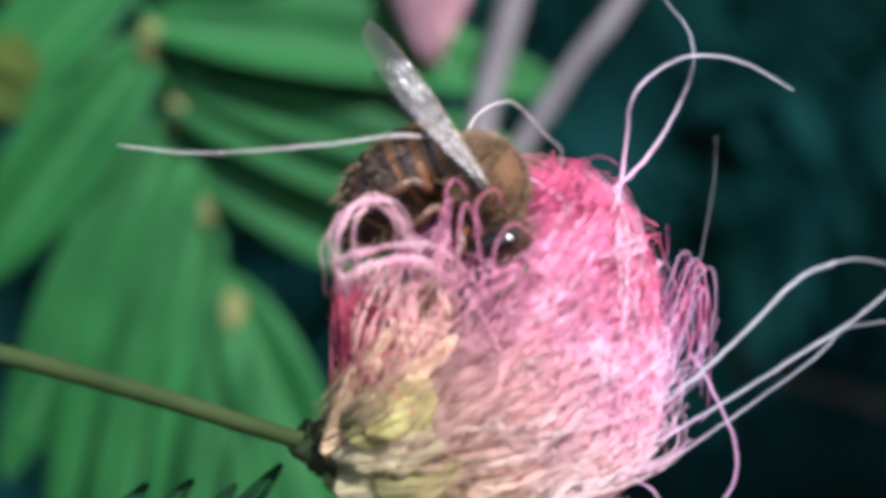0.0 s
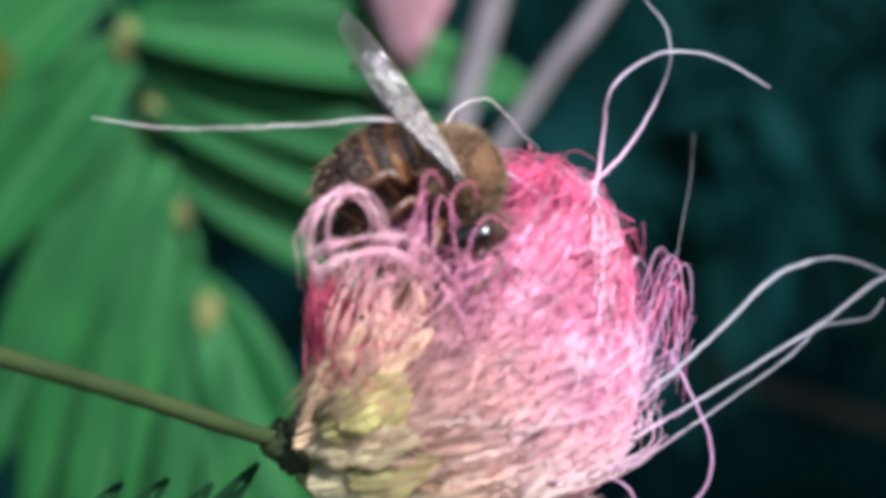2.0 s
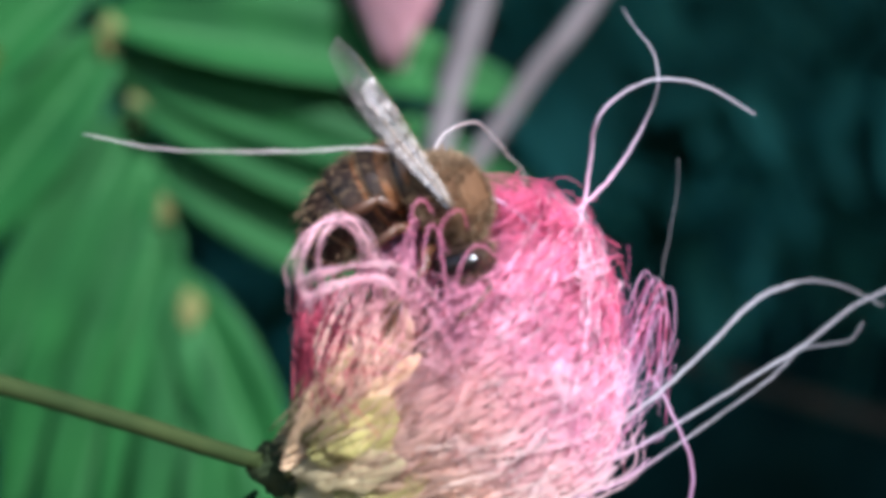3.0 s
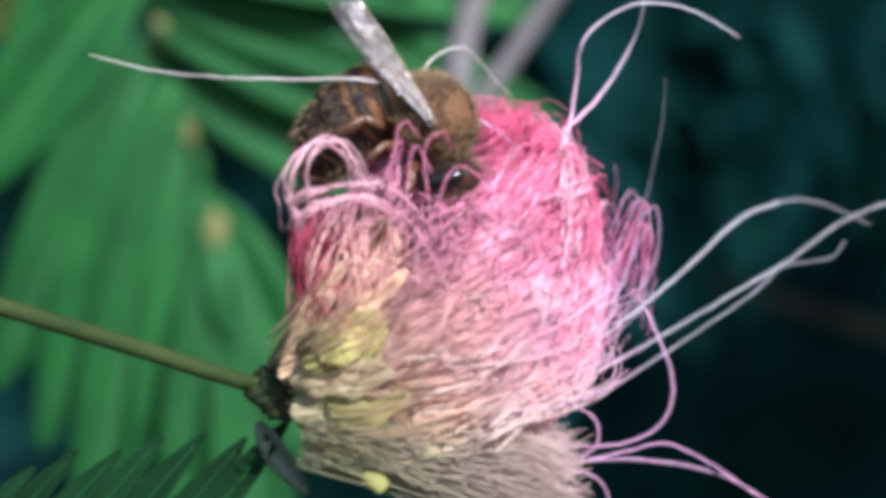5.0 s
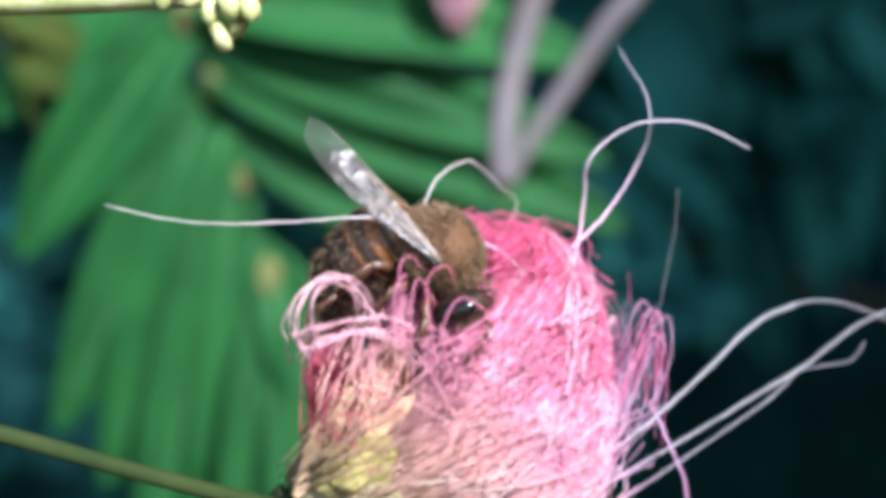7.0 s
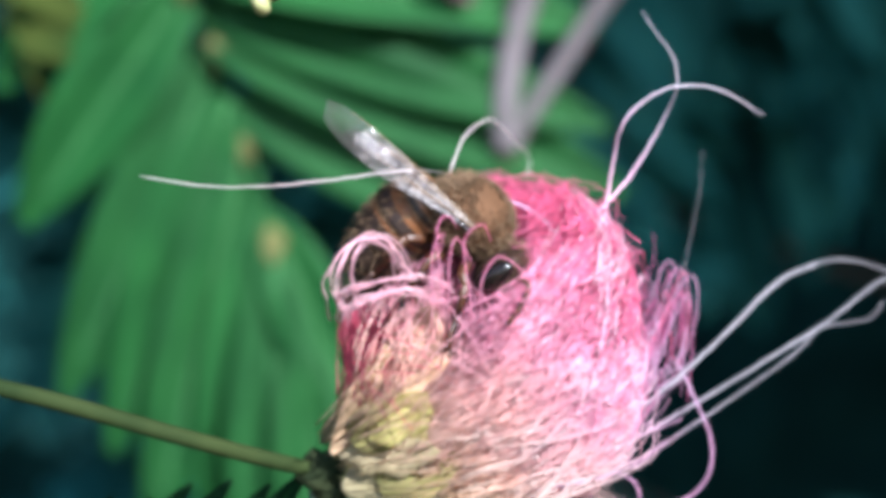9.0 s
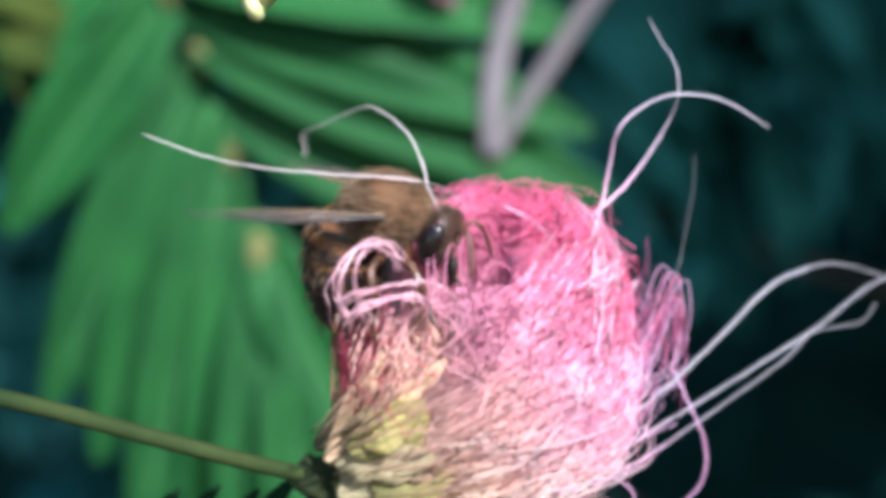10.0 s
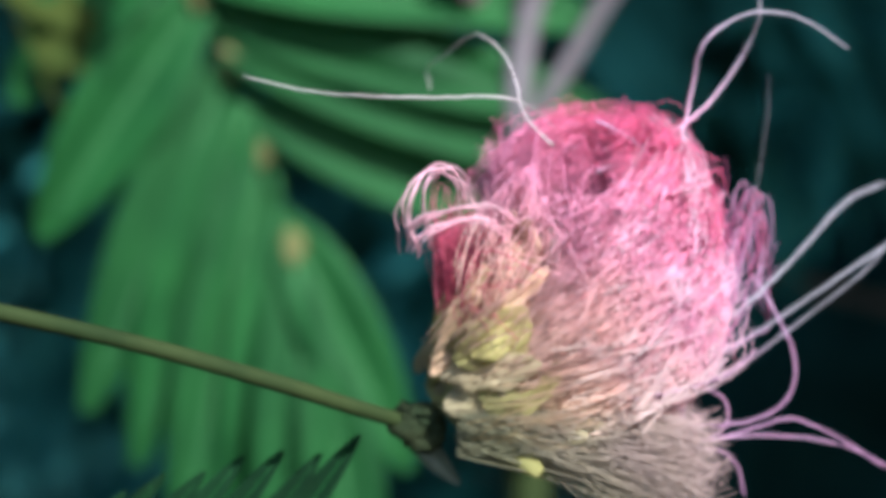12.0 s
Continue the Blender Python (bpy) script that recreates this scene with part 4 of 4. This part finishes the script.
    b.tube(line, taper(len(line), 0.42, 0.4), 9)
    stalk = part("stalk", b, MAT["stalk"], flower, "thin greenish brown stalk", pivot=P(-52, 14, 1))
    b = Buf()
    b.ball(P(*BASE), (0.0013, 0.0012, 0.001), rows=8, cols=12, rough=0.6)
    for k in range(9):
        a = 0.7 * k
        b.ball(P(BASE[0] + 0.5 + 0.6 * math.cos(a), BASE[1] - 0.7, BASE[2] + 0.8 * math.sin(a)), (0.0006, 0.0004, 0.0005), rows=6, cols=8, rough=0.4)
    part("receptacle", b, MAT["receptacle"], stalk, "dark green knobbly receptacle")
    return flower, stalk, side_thread, hook, loops, arches


def build_small_leaf(flower):
    """The dark leaf at the flower's base, and pale bracts."""
    leaf = thing("small_pinnate_leaf", P(-52, 14, 1), "small dark green pinnate leaf with pointed leaflets", "leaf")
    b = Buf()
    line = spline([P(-52, 14, 1), P(-44, 6, -13), P(-34, 1, -18.8), P(-25, 0, -18.2), P(-18, 0, -17.6), P(-13, 0, -17.0)], 6)
    b.tube(line, taper(len(line), 0.45, 0.2), 6)
    part("rachis", b, MAT["stalk"], leaf)
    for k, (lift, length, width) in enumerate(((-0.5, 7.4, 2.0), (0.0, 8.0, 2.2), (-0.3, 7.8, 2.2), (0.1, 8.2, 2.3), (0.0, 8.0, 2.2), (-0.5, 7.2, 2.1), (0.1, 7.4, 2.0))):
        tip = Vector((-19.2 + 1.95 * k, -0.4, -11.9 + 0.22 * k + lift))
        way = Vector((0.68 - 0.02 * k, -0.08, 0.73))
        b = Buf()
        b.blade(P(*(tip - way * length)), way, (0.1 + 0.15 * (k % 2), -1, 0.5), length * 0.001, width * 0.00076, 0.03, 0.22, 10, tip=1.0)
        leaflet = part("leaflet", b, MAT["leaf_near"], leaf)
        rib = Buf()
        rib.tube([b.v[n * 5 + 2] + Vector((0, -0.00003, 0)) for n in range(10)], taper(10, 0.07, 0.03), 4)
        part("midrib", rib, MAT["leaf"], leaflet)
    small = leaf
    leaf = flower
    for x, z, dx, dz in ((-5.2, -12.0, 0.6, -0.8),):
        b = Buf()
        b.blade(P(x - 1.2, 0, z + 0.2), (dx, -0.2, dz), (-0.5, -1, 0.2), 0.0042, 0.0013, 0.05, 0.3, 6)
        part("bract", b, MAT["bract"], leaf, "pale papery bract")
    return small


def build_buds():
    spray = thing("bud_spray", P(-50, 8, 16), "yellow-green stalk with a cluster of pale buds", "buds")
    b = Buf()
    line = spline([P(-50, 8, 16), P(-30, 2, 14.6), P(-19.6, -1, 14.0), P(-14.8, -3, 13.7), (P(-10.5, -5, 13.5)), P(-8.2, -5.8, 13.4)], 6)
    b.tube(line, taper(len(line), 0.6, 0.4), 8)
    part("stem", b, MAT["bud"], spray)
    rng = random.Random(8)
    for x, z, size in ((-7.6, 11.5, 0.45), (-7.9, 12.1, 0.5), (-7.1, 12.3, 0.5), (-8.2, 12.8, 0.5), (-7.3, 13.0, 0.55), (-6.4, 12.9, 0.55), (-6.6, 13.6, 0.5), (-8.9, 13.3, 0.42), (-10.2, 13.3, 0.45), (-9.6, 13.9, 0.4), (-5.9, 13.7, 0.45), (-7.4, 13.9, 0.5)):
        b = Buf()
        b.ball(P(x, -6 + rng.uniform(-0.5, 0.6), z), (size * 0.0009, size * 0.0009, size * 0.00125), Euler((rng.uniform(-0.5, 0.5), rng.uniform(-0.6, 0.6), 0)).to_matrix(), 8, 10, 0.15)
        part("bud", b, MAT["bud"], spray)


# ---- the bee: its own space has x ahead, z to its back, y to its left; millimetres ----
def B(x, y, z):
    return Vector((x, y, z)) * 0.001


def build_bee():
    bee = thing("honey_bee", (0, 0, 0), "brown furry honey bee with banded abdomen", "bee")
    rng = random.Random(4)
    b = Buf()
    b.ball((0, 0, 0), (0.0021, 0.0018, 0.0018), rows=14, cols=18, rough=0.08)
    thorax = part("thorax", b, MAT["thorax"], bee)
    b = Buf()
    for k in range(4600):
        d = cone_way(rng, Vector((0, 0, 1)), 130)
        if (d - Vector((0.25, -0.45, 0.86))).length < rng.uniform(0.25, 0.5):
            continue
        at = Vector((d.x * 2.05, d.y * 1.75, d.z * 1.75))
        tip = at + (d + Vector((-0.35, 0, 0)) + Vector((rng.gauss(0, 0.25), rng.gauss(0, 0.25), rng.gauss(0, 0.25)))) * rng.uniform(0.16, 0.34)
        b.tube([at * 0.001, at.lerp(tip, 0.6) * 0.001, tip * 0.001], [0.000024, 0.000018, 0.000006], 3)
    part("fur", b, MAT["fur"], thorax, "tawny fur", kind="stuff")

    b = Buf()
    b.ball(B(2.55, 0, -1.0), (0.00085, 0.0017, 0.0014), Euler((0, 0.35, 0)).to_matrix(), 12, 16, 0.05)
    b.tube([B(3.0, 0, -2.0), B(3.1, 0, -2.6), B(3.0, 0, -3.3)], [0.0004, 0.0003, 0.00012], 7)
    head = part("head", b, MAT["dark"], bee)
    b = Buf()
    for k in range(300):
        d = cone_way(rng, Vector((0.7, 0, 0.6)).normalized(), 75)
        at = Vector((2.55 + d.x * 0.8, d.y * 1.4, -1.0 + d.z * 1.35))
        tip = at + (d + Vector((rng.gauss(0, 0.3), rng.gauss(0, 0.3), rng.gauss(0, 0.3)))) * rng.uniform(0.2, 0.4)
        b.tube([at * 0.001, tip * 0.001], [0.000025, 0.000006], 3)
    part("fur", b, MAT["fur"], head, kind="stuff")
    for s in (-1, 1):
        b = Buf()
        b.ball(B(2.65, 1.38 * s, -0.9), (0.00052, 0.00044, 0.00100), Euler((0.15 * s, 0.35, 0)).to_matrix(), 12, 14)
        part("eye", b, MAT["eye"], head, "glossy black compound eye")
        b, line = Buf(), spline([B(3.2, 0.35 * s, -0.9), B(4.0, 0.7 * s, -0.4), B(4.4, 1.1 * s, -1.2), B(4.5, 1.5 * s, -2.2)], 4)
        b.tube(line, 0.00011, 6)
        part("antenna", b, MAT["leg"], head)

    # the abdomen turns at the waist; its plates overlap
    bend = [(0.0, -1.9, -0.1), (0.6, -2.5, -0.05), (1.6, -3.45, 0.1), (2.8, -4.65, 0.1), (4.0, -5.8, -0.15), (5.2, -6.9, -0.65), (6.4, -7.8, -1.4), (7.4, -8.4, -2.2)]
    axis = spline([B(x, 0, z) for _, x, z in bend], 4)
    count = len(axis)
    width = [1.15, 1.65, 1.9, 2.05, 2.05, 1.9, 1.5, 0.85, 0.12]

    def girth(u):
        k = min(len(width) - 2, int(u * (len(width) - 1)))
        return width[k] + (width[k + 1] - width[k]) * (u * (len(width) - 1) - k)

    b = Buf()
    b.tube(axis[:8], [0.001 * girth(k / (count - 1)) * 0.82 for k in range(8)], 16, flat=0.92)
    abdomen = part("abdomen", b, MAT["dark"], bee, "banded amber and dark abdomen", pivot=B(-1.9, 0, -0.1))
    per = (count - 1) / 6.0
    for seg in range(6):
        b = Buf()
        lo, hi = seg * per, min(count - 1.001, (seg + 1.22) * per)
        pts, radii = [], []
        for k in range(9):
            q = lo + (hi - lo) * k / 8
            i = int(q)
            pts.append(axis[i].lerp(axis[min(i + 1, count - 1)], q - i))
            radii.append(0.001 * girth(q / (count - 1)) * (0.93 + 0.09 * k / 8 if k < 8 else 0.9))
        b.tube(pts, radii, 18, flat=0.92)
        rows = len(pts) - 1
        for r in range(rows):
            tone = 0 if r < (5, 4, 2, 1, 0, 0)[seg] else 1
            tone = 2 if r >= 7 and seg < 5 else tone
            for c in range(18):
                b.m[r * 18 + c] = tone
        part("plate", b, [MAT["amber"], MAT["dark"], MAT["fringe"]], abdomen)

    b = Buf()
    for k in range(900):
        q = rng.uniform(0.5, count - 5)
        i = int(q)
        ahead = (axis[i + 1] - axis[i]).normalized()
        off = ahead.orthogonal().normalized()
        off = Matrix.Rotation(rng.uniform(0, 6.28), 3, ahead) @ off
        at = axis[i].lerp(axis[i + 1], q - i) + off * (girth(q / (count - 1)) * 0.00092)
        tip = at + (off * 0.5 + ahead + Vector((rng.gauss(0, 0.3), rng.gauss(0, 0.3), rng.gauss(0, 0.3)))) * (rng.uniform(0.25, 0.5) * 0.001)
        b.tube([at, tip], [0.000025, 0.000006], 3)
    part("fur", b, MAT["fur"], abdomen, kind="stuff")

    wings = []
    for s in (-1, 1):
        for name, length, wide, root, spread in (("forewing", 8.8, 1.8, (0.7, 1.85, 0.35), 0.02), ("hindwing", 6.2, 1.5, (0.0, 1.8, 0.2), 0.05)):
            b = Buf()
            ahead = Vector((-1, spread * s, 0.03)).normalized()
            across = Vector((spread * 0.8, s, -0.75)).normalized()
            across = (across - ahead * across.dot(ahead)).normalized()
            n = 16
            for layer in (0, 1):
                for k in range(n + 1):
                    u = k / n
                    w = wide * (0.2 + 0.8 * math.sin(math.pi * min(1.0, 0.04 + 0.84 * u) ** 1.7)) * (1.0 if u < 0.9 else math.sqrt(max(0.02, 1 - ((u - 0.9) / 0.1) ** 2)))
                    for j in range(7):
                        v = j / 6
                        ripple = 0.09 * math.sin(7 * v * math.pi) * (1 - 0.5 * u) + 0.12 * math.sin(5 * u + 3 * v)
                        p = Vector(root) * 1.0
                        p.y *= s
                        p += ahead * (length * u) + across * (w * (v - 0.25)) + ahead.cross(across) * (ripple + 0.02 * layer)
                        b.v.append(p * 0.001)
            per_layer = (n + 1) * 7
            for layer in (0, 1):
                for k in range(n):
                    for j in range(6):
                        a = layer * per_layer + k * 7 + j
                        b.face((a, a + 1, a + 8, a + 7) if layer else (a, a + 7, a + 8, a + 1))
            pivot = Vector((root[0], root[1] * s, root[2])) * 0.001
            wing = part(name, b, MAT["wing"], bee, "clear brownish wing with shining ripples", pivot=pivot)
            for j, stop in ((0, 15), (1, 13), (3, 11), (4, 8)):
                vein = Buf()
                vein.tube([b.v[k * 7 + j] for k in range(0, stop)], taper(stop, 0.05, 0.02), 4)
                part("vein", vein, MAT["vein"], wing)
            wings.append((wing, pivot, s))
    for s in (-1, 1):
        for name, x, reach, back in (("foreleg", 1.2, 0.85, 0.9), ("midleg", 0.1, 1.0, 0.0), ("hindleg", -0.9, 1.05, -0.5)):
            b = Buf()
            knee = B(x + back * 0.9, 2.3 * s * reach, -1.9)
            ankle = B(x + back * 1.5, 2.1 * s * reach, -4.0 * reach)
            b.tube([B(x, 0.6 * s, -1.3), B(x + back * 0.3, 1.3 * s, -1.9), knee], [0.00024, 0.00027, 0.00019], 7)
            b.tube([knee, knee.lerp(ankle, 0.6), ankle], [0.00018, 0.00022 if name != "hindleg" else 0.00036, 0.00017], 7, flat=0.7)
            b.tube([ankle, ankle + B(back * 0.3, 0.2 * s, -0.8), ankle + B(back * 0.8 + 0.2, 0.5 * s, -1.5)], [0.00013, 0.0001, 0.00006], 6)
            part(name, b, MAT["leg"], bee)
    return bee, abdomen, wings


build_setting()
build_shrubs()
build_rear_leaf()
build_forked_stem()
flower, stalk, side_thread, hook, loops, arches = build_flower()
small_leaf = build_small_leaf(flower)
build_buds()
bee, abdomen, wings = build_bee()


# ---- what moves ----
# seconds, thorax place, heading in the upright plane, lean to the viewer, bend of the abdomen
BEE = [
    (0.0, (1.8, -4.2, 2.3), -55, 0.2, 82), (2.5, (1.8, -4.2, 2.3), -55, 0.2, 82), (4.5, (1.6, -4.2, 2.4), -55, 0.2, 82), (5.5, (1.9, -4.2, 2.5), -53, 0.2, 82),
    (6.5, (1.8, -4.2, 2.2), -47, 0.2, 82), (7.2, (1.8, -4.2, 2.3), -46, 0.2, 82), (9.0, (1.6, -4.4, 2.0), -40, 0.2, 82), (9.6, (1.6, -4.6, 2.0), -38, 0.2, 82),
    (9.8, (1.0, -4.9, 2.7), -28, 0.2, 76), (10.0, (-2.0, -4.8, 2.6), -4, 0.35, 84), (10.2, (-5.6, -4.4, 0.8), 62, 0.7, 30), (10.5, (-5.2, -4.1, 2.8), 15, 0.8, 76),
    (10.8, (-6.5, -4.0, 1.5), 26, 0.8, 78), (11.0, (-6.5, -3.9, 0.5), 27, 0.6, 74), (11.2, (-6.9, -4.0, 1.2), 60, 0.4, 36), (11.3, (-8.0, -4.4, 1.6), 62, 0.35, 12),
    (11.4, (-8.8, -5.0, 2.9), 60, 0.1, 4), (11.5, (-7.4, -5.2, 7.6), 72, 0.5, 0), (11.6, (-9.4, -3.0, 15.5), 76, 0.8, 0), (11.8, (-11.0, 10.0, 34.0), 78, 0.0, 0), (12.0, (-14.0, 26.0, 62.0), 78, 0.0, 0),
]


def bee_pose(place, heading, lean):
    a = radians(heading)
    ahead = Vector((math.cos(a), -lean, math.sin(a))).normalized()
    back = Vector((-math.sin(a), -0.3, math.cos(a)))
    back = (back - ahead * back.dot(ahead)).normalized()
    turn = Matrix((ahead, back.cross(ahead), back)).transposed()
    return Matrix.LocRotScale(P(*place), turn, None)


def motions():
    walk(small_leaf, [(t, Matrix.Translation(P(-52 + x, 14, 1 + z))) for t, x, z in ((0.0, 0, 0), (2.5, 0.4, -0.3), (5.0, 2.2, -1.6), (7.2, 2.0, -1.5), (9.0, 0.6, -0.6), (11.0, -0.3, -0.4), (11.5, -1.3, -2.6), (12.0, -1.7, -2.4))])
    root = Matrix.Translation(stalk.location)
    walk(stalk, [(t, root @ pose(0, 0, 0, 0, -tilt, 0)) for t, tilt in ((0.0, 1.3), (0.5, 0.7), (1.0, 0.9), (2.0, 1.1), (2.7, 1.0), (4.3, 0.5), (5.0, 0.1), (5.5, 0.0), (7.2, -0.3), (9.0, -0.6), (9.5, -0.1), (10.2, -0.7), (11.0, -1.3), (11.5, -1.8), (12.0, -2.1))])
    walk(bee, [(t, bee_pose(place, heading, lean)) for t, place, heading, lean, _ in BEE])
    waist = Matrix.Translation(abdomen.location)
    walk(abdomen, [(t, waist @ pose(0, 0, 0, 0, -bend, 0)) for t, _, _, _, bend in BEE])
    for wing, pivot, s in wings:
        rows = []
        for t, out, lift in ((0.0, 0, 0), (9.7, 0, 0), (9.9, 18, -20), (10.2, 12, -55), (11.2, 14, -55), (11.3, 60, 20), (11.4, 70, 30), (11.5, 75, -50), (11.6, 70, -25), (11.8, 70, 30), (12.0, 70, -20)):
            fold = -13 if s > 0 and t < 9.8 else 0
            rows.append((t, Matrix.Translation(pivot) @ pose(0, 0, 0, -lift * s, fold, -out * s)))
        walk(wing, rows)
    root = Matrix.Translation(hook.location)
    walk(hook, [(t, root @ pose(dx * 0.001, 0, dz * 0.001, 0, tilt, turn)) for t, turn, tilt, dx, dz in ((0.0, -128, -10, 0, 0), (4.5, -126, -12, 0, 0), (7.0, -122, -12, 0, 0), (9.6, -114, -8, 0, 0), (9.9, -75, -4, 0, 0), (10.1, -15, 0, 0, 0.1), (10.2, -4, 0, 0, -0.2), (10.5, 0, 0, 0, 0.1), (10.8, -10, -18, -0.4, -0.6), (11.0, -25, -26, -0.8, -1.0), (11.2, -32, -16, -0.3, 0), (11.5, -58, 0, 0, 0), (12.0, -60, 0, 0, 0))])
    for loop in loops:
        root = Matrix.Translation(loop.location)
        walk(loop, [(t, root @ pose(0, 0, 0, 0, tilt, turn)) for t, turn, tilt in ((0.0, 0, 0), (7.2, 0, 0), (8.8, 9, 1), (9.6, 11, 2), (10.0, 3, 4), (10.4, 0, 8), (11.0, 0, 8), (11.5, 0, 7), (12.0, 0, 6))])
    for arch in arches:
        walk(arch, [(t, pose(x * 0.001, 0, z * 0.001)) for t, x, z in ((0.0, 0, 0), (9.8, 0, 0), (10.2, 0.6, 0.1), (10.6, 0.4, 0.2), (11.0, -0.6, 0), (11.4, -1.3, -0.5), (12.0, -1.5, -0.7))])
    root = Matrix.Translation(side_thread.location)
    walk(side_thread, [(t, root @ pose(0, 0, dz * 0.001, 0, tilt, 0)) for t, tilt, dz in ((0.0, -6, 0.4), (0.5, -4, 0.4), (2.0, -4, 0.6), (2.7, -3, 0.5), (4.3, -1, 0.1), (5.0, 0, 0.0), (5.5, -4, 0.2), (6.0, -2, 0.0), (7.2, -3, 0.0), (9.0, -6, 0.5), (9.5, -2, -0.6), (9.8, 3, -0.4), (10.0, 5, -0.2), (10.2, 4, 0.2), (10.5, 1, 0.4), (10.8, 1, 0.6), (11.0, 1, 0.0), (11.2, 3, 0.8), (11.4, 2, -0.2), (11.5, 6, -0.4), (11.6, 4, -0.4), (12.0, 3, -0.4))])


motions()
